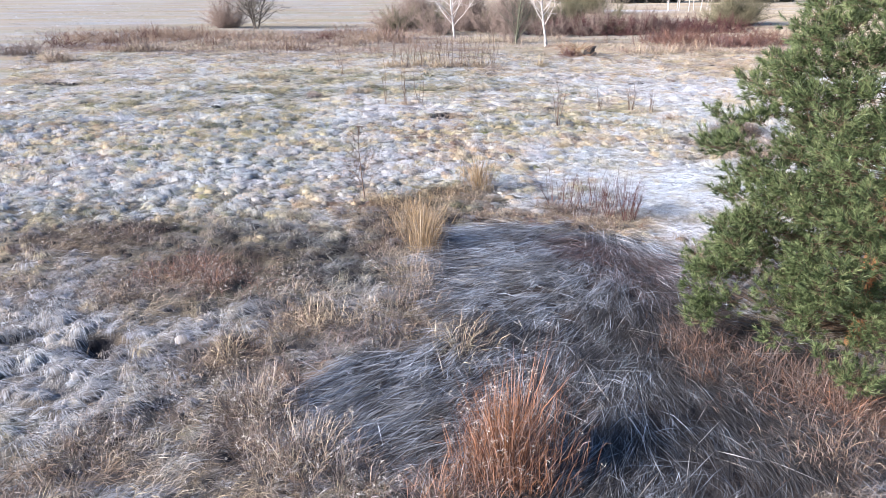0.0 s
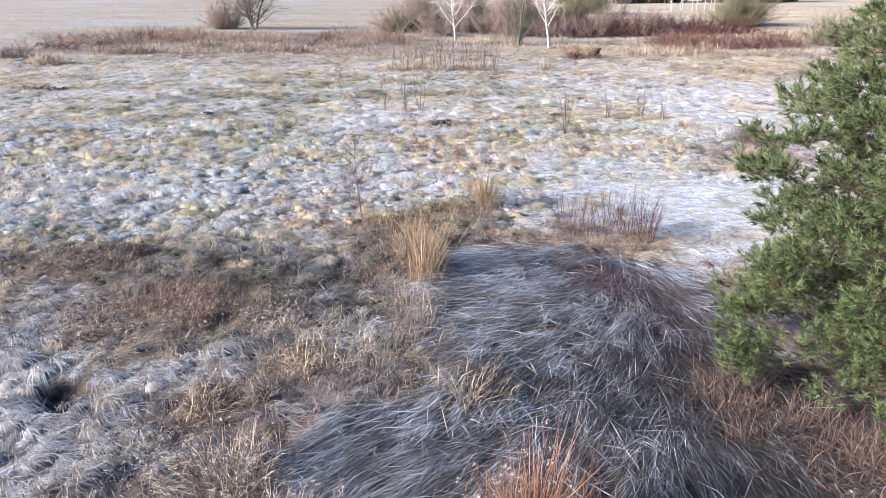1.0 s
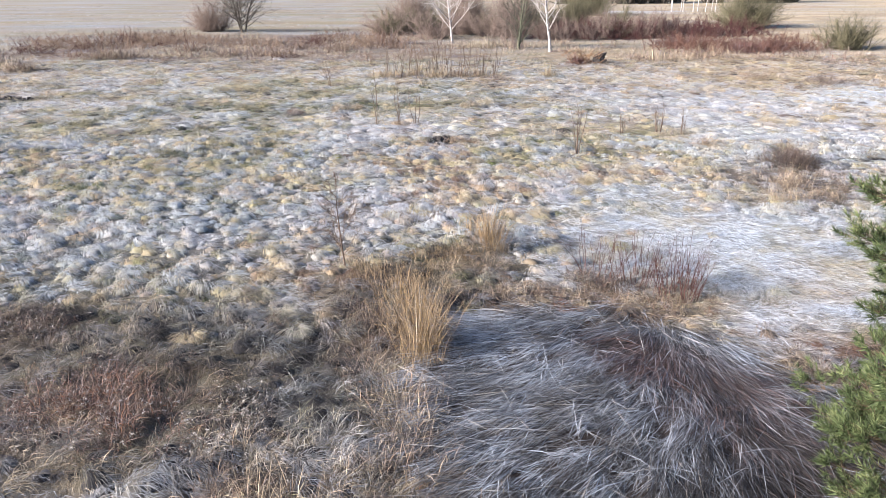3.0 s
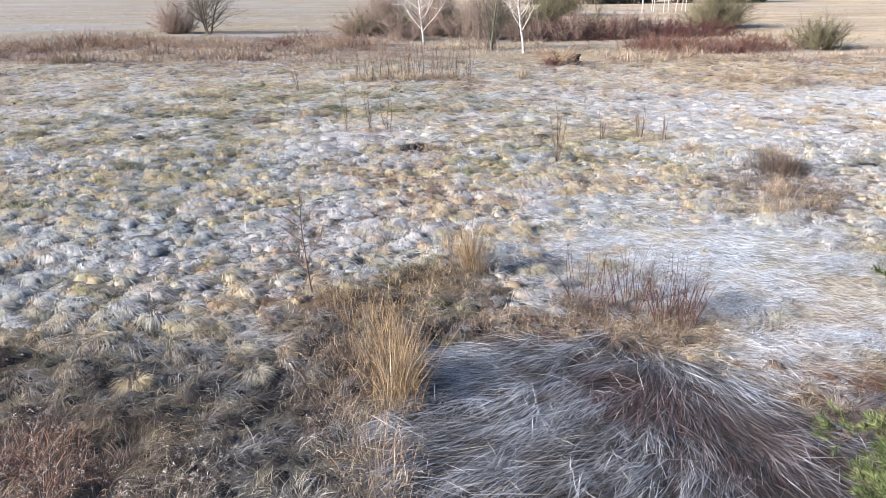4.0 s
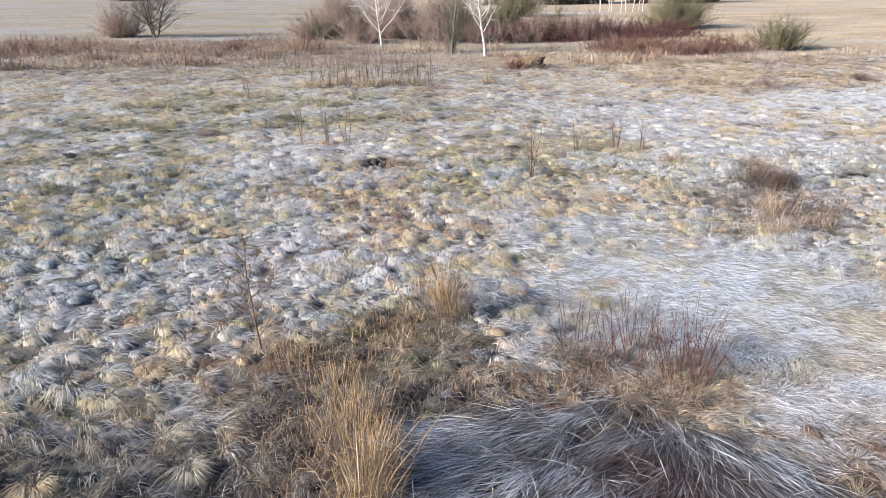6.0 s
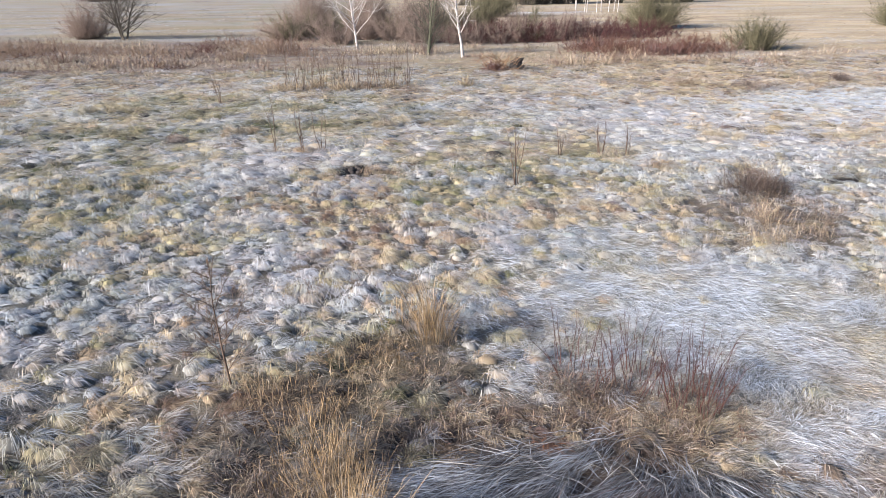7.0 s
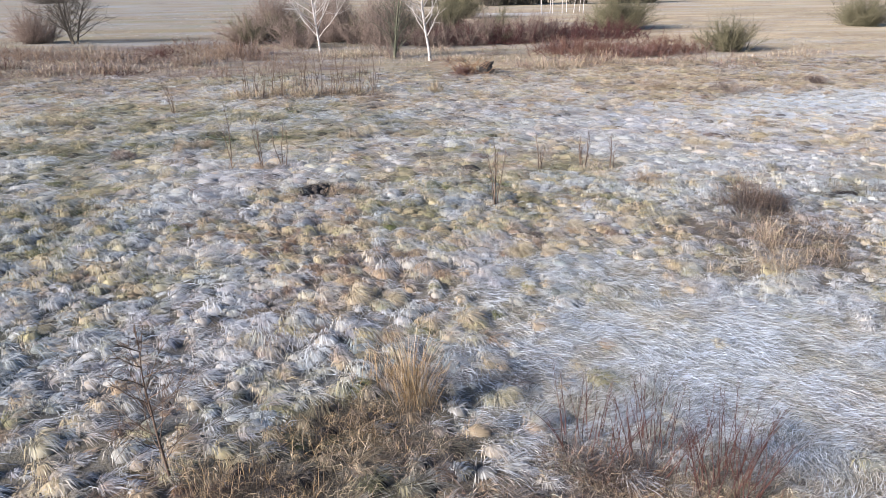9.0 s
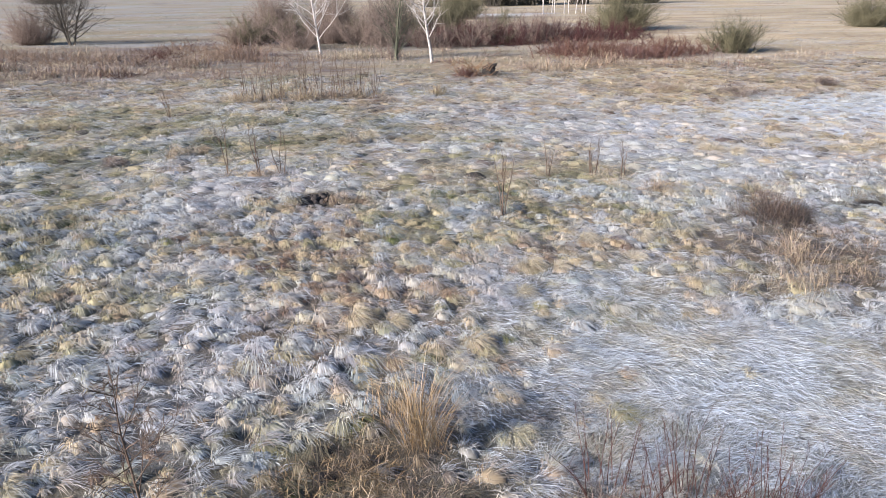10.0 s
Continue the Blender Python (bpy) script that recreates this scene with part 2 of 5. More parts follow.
def cover(x, y):
    """Rime, dryness, and decay with painted shade, of what grows at a place."""
    big, mid, fine = fnoise(x, y, 9.0, 40), fnoise(x, y, 1.5, 41), fnoise(x, y, 0.45, 42)
    rm, lo, weed = rime_mat(x, y), lodged(x, y), weediness(x, y)
    rime = 0.54 + (big - 0.5) * 0.9 + (mid - 0.5) * 1.2 + (fine - 0.5) * 0.6
    rime = rime + 0.2 * np.clip((y - 24) / 5, 0, 1) * np.clip((66 - y) / 10, 0, 1)
    rime = rime - 0.12 * np.clip((30 - y) / 5, 0, 1) + 0.2 * np.clip((18 - y) / 3, 0, 1)
    dry = 0.36 - 0.08 * np.clip((45 - y) / 6, 0, 1) * np.clip((y - 19) / 4, 0, 1) + 0.06 * np.clip((19 - y) / 4, 0, 1) + (fnoise(x, y, 3.5, 43) - 0.5) * 0.5
    decay_shade = np.clip((vnoise(x, y, 0.5, 44) - 0.72) * 2.0, 0, 0.5)
    green = patch(x, y, -12, 57, 18, 9, 0, 0.8, 50)
    dry, rime = dry - 0.13 * green, rime - 0.08 * green
    blot = np.clip((fnoise(x, y, 3.0, 72) - 0.5) * 5, 0, 1) * patch(x, y, -10, 52, 24, 15, 0, 0.6, 73)  # wet olive patches
    white = np.clip((0.47 - fnoise(x, y, 3.0, 72)) * 5, 0, 1) * patch(x, y, -10, 52, 24, 15, 0, 0.6, 73)  # and heavy rime between them
    rime, dry, decay_shade = rime - 0.4 * blot + 0.22 * white, dry - 0.1 * blot, np.maximum(decay_shade, 0.42 * blot)
    speck = np.clip((fnoise(x, y, 2.4, 76) - 0.5) * 5, 0, 1) * np.clip((y - 44) / 12, 0, 1)  # clumps of dead stalks
    rime, dry, decay_shade = rime - 0.3 * speck, dry + 0.08 * speck, np.maximum(decay_shade, 0.36 * speck)
    bare = patch(x, y, 0.0, 36.5, 6.0, 5.0, 0, 0.9, 56)  # a browner, trodden stretch
    rime, dry = rime - 0.3 * bare, dry + 0.06 * bare
    edge = patch(x, y, 8.6, 18.5, 2.0, 4.0, 15, 0.6, 57)  # tan matted grass beside the reed bed
    rime, dry = rime - 0.14 * edge, dry + 0.16 * edge
    # ground among the weeds is darkened for the shade in their gaps
    rime, dry, decay_shade = rime - 0.25 * weed, dry + 0.18 * weed, np.maximum(decay_shade, 0.62 * weed)
    rime = rime + 0.35 * patch(x, y, -8.8, 15.4, 2.6, 3.2, 20, 0.8, 58)  # heavy rime beside the wet hole
    near = np.clip((-3.5 - x) / 2.5, 0, 1) * np.clip((17.5 - y) / 2, 0, 1)  # rime lies thick on the near grass
    rime, decay_shade = rime + 0.22 * near * (1 - weed), decay_shade * (1 - 0.6 * near * (1 - weed))
    rime = rime * (1 - rm) + (0.78 - 0.22 * np.clip((26.0 - y) / 3, 0, 1) - 0.3 * np.clip((x - 11) / 4, 0, 1) * np.clip((30 - y) / 4, 0, 1) + (mid - 0.5) * 0.9 + (fine - 0.5) * 0.6) * rm
    rime = rime - 0.07 * np.clip((y - 38) / 12, 0, 1) * (1 - rm)
    far = np.clip((y - 60) / 30, 0, 1)
    rime = rime * (1 - far) + far * (0.33 - 0.17 * np.clip(x / 60, -1, 1) + (fnoise(x, y * 2.0, 22, 45) - 0.5) * 0.9)
    decay_shade = np.maximum(decay_shade, far * np.clip((fnoise(x, y * 2.6, 14, 77) - 0.34) * 2.2, 0, 0.55 - 0.25 * np.clip(x / 60, 0, 1)))
    rime = np.maximum(rime, 0.8 * patch(x, y, 46, 188, 16, 7, 0, 0.7, 79))
    rime = np.maximum(rime, 0.75 * patch(x, y, -17, 137, 12, 5, 0, 0.7, 69))
    band = patch(x, y, -22, 98, 30, 16, 0, 0.5, 55) * fnoise(x, y, 6, 59)  # brown weeds at the end of the meadow
    rime, dry = rime * (1 - 0.8 * band), dry + 0.35 * band
    right = np.clip((x - 8) / 20, 0, 1) * np.clip((y - 38) / 15, 0, 1)  # straw-coloured side of the meadow
    dry = dry * (1 - right) + right * (0.45 + (mid - 0.5) * 0.2)
    rime = rime - 0.17 * right * (1 - rm)
    strip = patch(x, y, 38, 57.0, 13, 5.5, 0, 0.8, 6)  # a bleached strip farther off
    rime, dry, decay_shade = rime * (1 - strip) + 0.95 * strip, dry * (1 - strip) + 0.3 * strip, decay_shade * (1 - strip)
    sedge = np.clip((23.5 - y) / 5, 0, 1) * np.clip((9 - x) / 4, 0, 1) * np.clip((x + 9) / 3, 0.2, 1) * (1 - 0.7 * near) * (0.55 + 0.9 * (mid - 0.2))  # old sedge in the hollow before the meadow, darkened for shade over the near ground
    rime, dry, decay_shade = rime - 0.12 * sedge, dry + 0.05 * sedge, np.maximum(decay_shade, 0.5 * np.clip(sedge, 0, 1))
    thatch = patch(x, y, 3.4, 23.0, 3.6, 1.2, 0, 0.6, 71)  # brown flattened grass behind the reed bed
    rime, dry, decay_shade = rime - 0.45 * thatch, dry + 0.2 * thatch, np.maximum(decay_shade, 0.3 * thatch)
    hollow = np.maximum(patch(x, y, -4.0, 19.3, 4.0, 2.7, 0, 0.7, 67), 0.9 * patch(x, y, -7.8, 21.6, 3.2, 1.6, 0, 0.8, 78))  # a hollow with dull green sedge, much darker than the grass around it
    rime, dry, decay_shade = rime + 0.08 * hollow, dry * (1 - 0.45 * hollow) + 0.05 * hollow, np.maximum(decay_shade, 0.74 * hollow)
    dark = patch(x, y, -6.8, 17.4, 2.6, 1.6, 0, 0.9, 68)
    dark = np.maximum(dark, np.maximum(patch(x, y, -1.2, 23.4, 2.4, 1.8, 0, 0.8, 74), patch(x, y, 0.2, 26.2, 1.4, 1.2, 0, 0.8, 75)))
    rime, dry, decay_shade = rime - 0.06 * dark, dry + 0.04 * dark, np.maximum(decay_shade, 0.62 * dark)
    mud = np.maximum(patch(x, y, -0.1, 43.2, 0.8, 1.3, 0, 0.5, 60), patch(x, y, -31, 58, 2.6, 0.9, 0, 0.5, 61))
    mud = np.maximum(mud, patch(x, y, 1.3, 42.5, 0.9, 0.45, 0, 0.5, 62) * 0.8)
    mud = np.maximum(mud, np.maximum(patch(x, y, -7.9, 14.4, 0.8, 0.65, 0, 0.3, 63), patch(x, y, -6.0, 16.5, 0.22, 0.16, 0, 0.5, 64)))
    mud = np.maximum(mud, np.maximum(patch(x, y, 20.5, 38.2, 1.6, 0.35, 0, 0.5, 65), patch(x, y, -9.0, 42.6, 0.5, 0.25, 0, 0.5, 66)))
    decay_shade, rime = np.maximum(decay_shade * (1 - rm), mud), rime * (1 - mud)
    # under the reeds the ground is darkened for the shade between stalks
    rime, dry, decay_shade = rime * (1 - lo) + 0.10 * lo, dry * (1 - lo) + 0.72 * lo, np.maximum(decay_shade, 0.85 * lo)
    return np.clip(rime, 0, 1), np.clip(dry, 0, 1), np.clip(decay_shade, 0, 1)


# ---- mesh builders ----
def mesh_from(name, verts, tris=None, quads=None, coats=None, smooth=False):
    me = bpy.data.meshes.new(name)
    nt = 0 if tris is None else len(tris)
    nq = 0 if quads is None else len(quads)
    me.vertices.add(len(verts))
    me.vertices.foreach_set("co", np.ascontiguousarray(verts, dtype=np.float32).ravel())
    idx = np.concatenate([np.asarray(a, dtype=np.int32).ravel() for a in (tris, quads) if a is not None and len(a)])
    me.loops.add(len(idx))
    me.loops.foreach_set("vertex_index", idx)
    me.polygons.add(nt + nq)
    me.polygons.foreach_set("loop_start", np.concatenate([np.arange(nt) * 3, nt * 3 + np.arange(nq) * 4]).astype(np.int32))
    if coats is not None:
        a = me.attributes.new("coat", "FLOAT_COLOR", "POINT")
        a.data.foreach_set("color", np.ascontiguousarray(np.concatenate([coats, np.ones((len(coats), 1))], 1), dtype=np.float32).ravel())
    me.update(calc_edges=True)
    if smooth:
        me.polygons.foreach_set("use_smooth", np.ones(nt + nq, dtype=bool))
    return me


def put(name, me, mat, parent=None, label="", category="", group="", kind=""):
    ob = new(name, me)
    me.materials.append(mat)
    ob.parent = parent
    return tagged(ob, label, category, group, kind)


def ribbon_data(base, way, length, width, rise, droop, side):
    """Blades with one joint: base (n,3), way (n,2) level direction, rise 0 flat to 1 upright, droop: how far the tip sinks back."""
    n = len(base)
    d3 = np.stack([way[:, 0], way[:, 1], np.zeros(n)], 1)
    up = np.array([0, 0, 1.0])
    run, lift = np.sqrt(np.clip(1 - rise**2, 0, 1)), rise
    mid = base + d3 * (length * 0.5 * run)[:, None] + up * (length * 0.55 * lift)[:, None]
    run2, lift2 = np.clip(run + droop * 0.5, 0, 1), lift - droop
    tip = mid + d3 * (length * 0.5 * run2)[:, None] + up * (length * 0.5 * lift2)[:, None]
    return kites(base, mid, tip, side * (width * 0.5)[:, None])


def kites(base, mid, tip, half):
    """Four corners and two triangles a blade."""
    v = np.stack([base, mid - half, mid + half, tip], 1).reshape(-1, 3)
    o = np.arange(len(base))[:, None] * 4
    return v, np.concatenate([o + np.array([0, 1, 2]), o + np.array([1, 3, 2])], 1).reshape(-1, 3)


def unit(angle):
    return np.stack([np.cos(angle), np.sin(angle)], 1)


rng = np.random.default_rng(7)


def tubes(rows, sides=4):
    """Tapered tubes: rows of (points (k,3), radii (k,)). One mesh's vertices and quads."""
    vs, qs, o = [], [], 0
    a = np.arange(sides) * 2 * math.pi / sides
    for p, r in rows:
        p, r = np.asarray(p, float), np.asarray(r, float)
        d = np.gradient(p, axis=0)
        d /= np.linalg.norm(d, axis=1)[:, None] + 1e-9
        ref = np.where(np.abs(d[:, 2:3]) > 0.9, np.array([[1.0, 0, 0]]), np.array([[0, 0, 1.0]]))
        u = np.cross(d, ref)
        u /= np.linalg.norm(u, axis=1)[:, None] + 1e-9
        w = np.cross(d, u)
        ring = p[:, None] + r[:, None, None] * (u[:, None] * np.cos(a)[:, None] + w[:, None] * np.sin(a)[:, None])
        vs.append(ring.reshape(-1, 3))
        k = len(p)
        i, j = np.meshgrid(np.arange(k - 1), np.arange(sides), indexing="ij")
        b = o + i * sides + j
        c = o + i * sides + (j + 1) % sides
        qs.append(np.stack([b, c, c + sides, b + sides], -1).reshape(-1, 4))
        o += k * sides
    return np.concatenate(vs), np.concatenate(qs)


def crooked(r, start, way, length, k=5, wobble=0.12, sag=0.0):
    """A wandering line of k points from start along way."""
    p, d = [np.array(start, float)], np.array(way, float)
    d /= np.linalg.norm(d)
    for _ in range(k - 1):
        d = d + r.normal(0, wobble, 3) + np.array([0, 0, sag])
        d /= np.linalg.norm(d)
        p.append(p[-1] + d * length / (k - 1))
    return np.array(p)


def along(p, f):
    s = f * (len(p) - 1)
    i = min(int(s), len(p) - 2)
    return p[i] + (p[i + 1] - p[i]) * (s - i)


def ground_z(x, y):
    return float(height(np.array([float(x)]), np.array([float(y)]))[0])


def thing(name, x, y, label, category, group="", sink=0.05):
    ob = new(name)
    ob.location = (x, y, ground_z(x, y) - sink)
    return tagged(ob, label, category, group)


# ---- the ground ----
def spread(a, b, step, lo, hi, grow=1.12):
    mid = list(np.arange(a, b, step))
    left, s, v = [], step, a
    while v > lo:
        s *= grow
        v -= s
        left.append(v)
    right, s, v = [], step, mid[-1]
    while v < hi:
        s *= grow
        v += s
        right.append(v)
    return np.array(left[::-1] + mid + right)


def make_ground():
    gx, gy = spread(-17, 19, 0.24, -2500, 2500, 1.09), spread(8, 44, 0.23, -900, 3500, 1.045)
    X, Y = np.meshgrid(gx, gy)
    x, y = X.ravel(), Y.ravel()
    nx = len(gx)
    i, j = np.meshgrid(np.arange(len(gy) - 1), np.arange(nx - 1), indexing="ij")
    q = (i * nx + j).ravel()
    rime, dry, decay_shade = cover(x, y)
    # dark wet litter under the grass; gap shade and far sward's self-shadow painted in
    litter_shade = np.maximum(0.76, 1.18 * np.clip((80 - y) / 45, 0, 1)) * (1 - 0.25 * rime_mat(x, y))
    litter_shade = litter_shade * (1 - 0.75 * np.clip((x - 12) / 16, 0, 1) * np.clip((y - 36) / 14, 0, 1))
    rime, decay_shade = rime * (1 - 0.5 * litter_shade), np.maximum(decay_shade, 0.68 * litter_shade)
    me = mesh_from("ground", np.stack([x, y, height(x, y)], 1), None, np.stack([q, q + 1, q + 1 + nx, q + nx], 1), np.stack([rime, dry, decay_shade], 1), True)
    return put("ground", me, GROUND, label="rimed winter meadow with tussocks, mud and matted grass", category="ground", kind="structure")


ground = make_ground()


# ---- grass ----
def ribbons(name, base, way, length, width, rise, droop, coats, mat, parent=None, drape=None, **tags):
    """Grass blades as one mesh; the rime thins towards the foot of each blade. drape: how far (middle, tip) a blade lies over the ground that it follows."""
    n = len(base)
    side = np.stack([-way[:, 1], way[:, 0], np.zeros(n)], 1) + rng.normal(0, 0.45, (n, 3))
    side /= np.linalg.norm(side, axis=1)[:, None]
    v, t = ribbon_data(base, way, length, width, rise, droop, side)
    if drape is not None:
        b = v.reshape(-1, 4, 3)
        mid = (b[:, 1] + b[:, 2]) / 2
        lift = height(mid[:, 0], mid[:, 1]) + drape[0] - mid[:, 2]
        b[:, 1:3, 2] += lift[:, None]
        b[:, 3, 2] = height(b[:, 3, 0], b[:, 3, 1]) + drape[1]
        v = b.reshape(-1, 3)
    return put(name, mesh_from(name, v, t, None, blade_coats(coats)), mat, parent, **tags)


def blade_coats(coats):
    """The coat at the corners of each blade: less rime at its foot, darkened there as dead sheath and gap shade."""
    c = np.repeat(coats[:, None], 4, 1)
    c[:, 0, 0] *= 0.5
    c[:, 0, 2] += 0.35
    c[:, 3, 0] *= 1.05
    return np.clip(c.reshape(-1, 3), 0, 1)


def tussocks(name, spacing, y0, y1, half, per, size, width, label, low=1.0):
    """Grass tussocks: each a head of blades that rise from one crown and droop, combed over by the wind."""
    nx, ny = int(140 / spacing), int((y1 - y0) / spacing)
    i, j = [a.ravel().astype(float) for a in np.meshgrid(np.arange(nx), np.arange(ny))]
    x = (i + 0.5 * (j % 2) + rng.uniform(-0.6, 0.6, len(i))) * spacing - 70
    y = y0 + (j + rng.uniform(-0.6, 0.6, len(i))) * spacing
    inside = np.abs(x - 0.10 * np.clip(y - 20, 0, 100)) < half(y)
    x, y = x[inside], y[inside]
    rime, dry, decay_shade = cover(x, y)
    rm, weed = rime_mat(x, y), weediness(x, y)
    u = rng.uniform(0, 1, len(x))
    keep = (decay_shade < 0.92) & (u > 0.93 * rm) & (u > 0.99 * lodged(x, y)) & (u > 0.62 * weed)
    x, y, rime, dry, decay_shade, weed = x[keep], y[keep], rime[keep], dry[keep], decay_shade[keep], weed[keep]
    n = len(x)
    r = size * rng.uniform(0.45, 1.5, n) * (0.65 + 0.7 * fnoise(x, y, 2.0, 101))
    tall = r * rng.uniform(0.34, 0.72, n) * low
    blow = unit(-0.5 + (fnoise(x, y, 4.0, 70) - 0.5) * 2.6 + rng.normal(0, 0.35, n)) * rng.uniform(0.3, 0.9, n)[:, None]
    rime = 0.8 * rime - 0.13 + rng.normal(0, 0.17, n) + (fnoise(x, y, 1.1, 131) - 0.5) * 0.7
    west = np.clip((62 - y) / 20, 0, 1) * np.clip((y - 17) / 3, 0, 1) * np.clip((14 - x) / 5, 0, 1)  # straw and olive heads mixed in
    sort = rng.uniform(0, 1, n) * west
    dry = dry + rng.normal(0, 0.08, n) + 0.15 * (rng.uniform(0, 1, n) < 0.12) + 0.12 * (sort > 0.62) - 0.14 * ((sort > 0.3) & (sort < 0.5))
    rime = rime - 0.28 * (sort > 0.62) - 0.16 * ((sort > 0.3) & (sort < 0.5))
    decay_shade = 0.16 * np.clip((26 - y) / 4, 0, 1) - 0.1 * np.clip((y - 25) / 3, 0, 1) * np.clip((60 - y) / 10, 0, 1) + (0.75 + 0.2 * np.clip((24 - y) / 4, 0, 1)) * decay_shade + rng.normal(-0.04, 0.12, n) + 0.4 * (rng.uniform(0, 1, n) < 0.09)
    k = np.repeat(np.arange(n), per)
    m = len(k)
    a = unit(rng.uniform(0, 6.2832, m))
    f = rng.uniform(0, 1, m) ** 0.5
    way = a * (0.3 + 0.5 * f)[:, None] + blow[k] * 0.95 + rng.normal(0, 0.15, (m, 2))
    c0 = np.stack([x, y], 1)[k] + a * (0.35 * f * r[k])[:, None]
    reach = r[k] * rng.uniform(0.8, 1.35, m)
    ground_at = height(x, y)[k]
    mid2, tip2 = c0 + way * (0.5 * reach)[:, None], c0 + way * (1.0 * reach)[:, None]
    dome = tall[k] * (1.0 - 0.45 * f**2)
    base = np.stack([c0[:, 0], c0[:, 1], ground_at + 0.55 * dome], 1)
    mid = np.stack([mid2[:, 0], mid2[:, 1], ground_at + dome * rng.uniform(0.8, 1.05, m)], 1)
    tip = np.stack([tip2[:, 0], tip2[:, 1], height(tip2[:, 0], tip2[:, 1]) + tall[k] * rng.uniform(-0.05, 0.35, m)], 1)
    side = np.stack([-way[:, 1], way[:, 0], np.zeros(m)], 1) + rng.normal(0, 0.2, (m, 3))
    side /= np.linalg.norm(side, axis=1)[:, None] + 1e-6
    v, t = kites(base, mid, tip, side * (rng.uniform(0.4, 0.7, m) * width * np.clip(y / 24, 0.75, 4)[k])[:, None])
    lee = -0.3 * (way[:, 0] * math.sin(az) + way[:, 1] * math.cos(az))  # rime lasts on the side turned from the morning sun; it also paints that side's cool shade
    coats = np.stack([rime[k] + lee, dry[k], decay_shade[k]], 1) + rng.normal(0, 1, (m, 3)) * np.array([0.07, 0.04, 0.07])
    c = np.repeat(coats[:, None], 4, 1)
    # blade feet and tips darkened for the shade low in each head
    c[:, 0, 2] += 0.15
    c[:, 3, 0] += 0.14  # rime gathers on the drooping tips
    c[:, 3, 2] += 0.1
    c[:, :, 0] = np.clip(c[:, :, 0], 0, 0.66)
    # the dense heart of each head, under its blades, darkened to read as shade
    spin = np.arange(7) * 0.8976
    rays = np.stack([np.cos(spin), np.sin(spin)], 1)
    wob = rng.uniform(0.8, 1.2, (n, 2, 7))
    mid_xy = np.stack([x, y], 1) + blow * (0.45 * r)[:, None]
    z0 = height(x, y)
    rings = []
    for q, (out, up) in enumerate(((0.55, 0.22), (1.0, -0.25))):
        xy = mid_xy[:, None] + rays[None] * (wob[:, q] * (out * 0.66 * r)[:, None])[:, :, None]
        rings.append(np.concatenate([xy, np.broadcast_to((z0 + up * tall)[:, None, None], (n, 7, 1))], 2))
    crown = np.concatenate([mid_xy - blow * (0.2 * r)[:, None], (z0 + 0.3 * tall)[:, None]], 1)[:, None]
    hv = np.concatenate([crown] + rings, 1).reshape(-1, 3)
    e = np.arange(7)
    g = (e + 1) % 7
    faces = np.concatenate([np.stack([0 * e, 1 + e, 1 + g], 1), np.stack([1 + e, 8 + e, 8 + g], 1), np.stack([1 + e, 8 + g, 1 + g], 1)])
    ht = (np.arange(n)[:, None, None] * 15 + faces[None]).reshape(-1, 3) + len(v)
    # shade painted in: hearts dark, their outer skirts darker still
    hc = np.repeat(np.stack([rime * 0.8, dry, decay_shade + 0.36 + 0.15 * np.clip((26 - y) / 4, 0, 1)], 1)[:, None], 15, 1)
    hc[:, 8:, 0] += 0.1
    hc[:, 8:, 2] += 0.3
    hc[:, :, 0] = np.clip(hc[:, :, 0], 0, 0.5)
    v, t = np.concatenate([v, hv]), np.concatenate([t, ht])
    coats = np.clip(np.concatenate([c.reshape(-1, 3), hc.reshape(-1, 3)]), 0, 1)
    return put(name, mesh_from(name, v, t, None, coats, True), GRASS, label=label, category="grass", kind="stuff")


def lawn(name, n, label):
    """Flattened rimed grass: fine crossing blades in a thin mat."""
    x, y = rng.uniform(0, 18, n), rng.uniform(18, 37, n)
    keep = rng.uniform(0, 1, n) < rime_mat(x, y) * (1 - lodged(x, y))
    x, y = x[keep], y[keep]
    n = len(x)
    rime, dry, decay_shade = cover(x, y)
    ang = -0.2 + (fnoise(x, y, 2.6, 111) - 0.5) * 3.4 + (fnoise(x, y, 0.6, 112) - 0.5) * 2.2 + rng.normal(0, 0.4, n)
    ang = ang + np.where(rng.uniform(0, 1, n) < 0.2, rng.uniform(-1.6, 1.6, n), 0)
    lock = fnoise(x, y, 0.4, 113)
    # deep blades are coloured dark, as shade between the upper ones
    deep = (rng.uniform(0, 1, n) < 0.3).astype(float)
    layer = rng.uniform(0.0, 0.06, n) * (1 - 0.9 * deep)
    coats = np.stack([rime + (lock - 0.5) * 0.7 + rng.normal(0, 0.14, n) - 0.2 * deep, dry + rng.normal(0, 0.08, n), np.clip(0.1 * decay_shade + 0.6 * deep + (0.5 - lock) * 0.5 + rng.normal(0, 0.1, n), 0, 0.85)], 1)
    length = rng.uniform(0.16, 0.5, n)
    return ribbons(name, np.stack([x, y, height(x, y) + layer], 1), unit(ang), length, rng.uniform(0.004, 0.011, n), np.full(n, 0.05), np.full(n, 0.1), np.clip(coats, 0, 1), GRASS,
                   drape=(layer + rng.uniform(0.015, 0.05, n), layer + rng.uniform(-0.01, 0.03, n)), label=label, category="grass", kind="stuff")


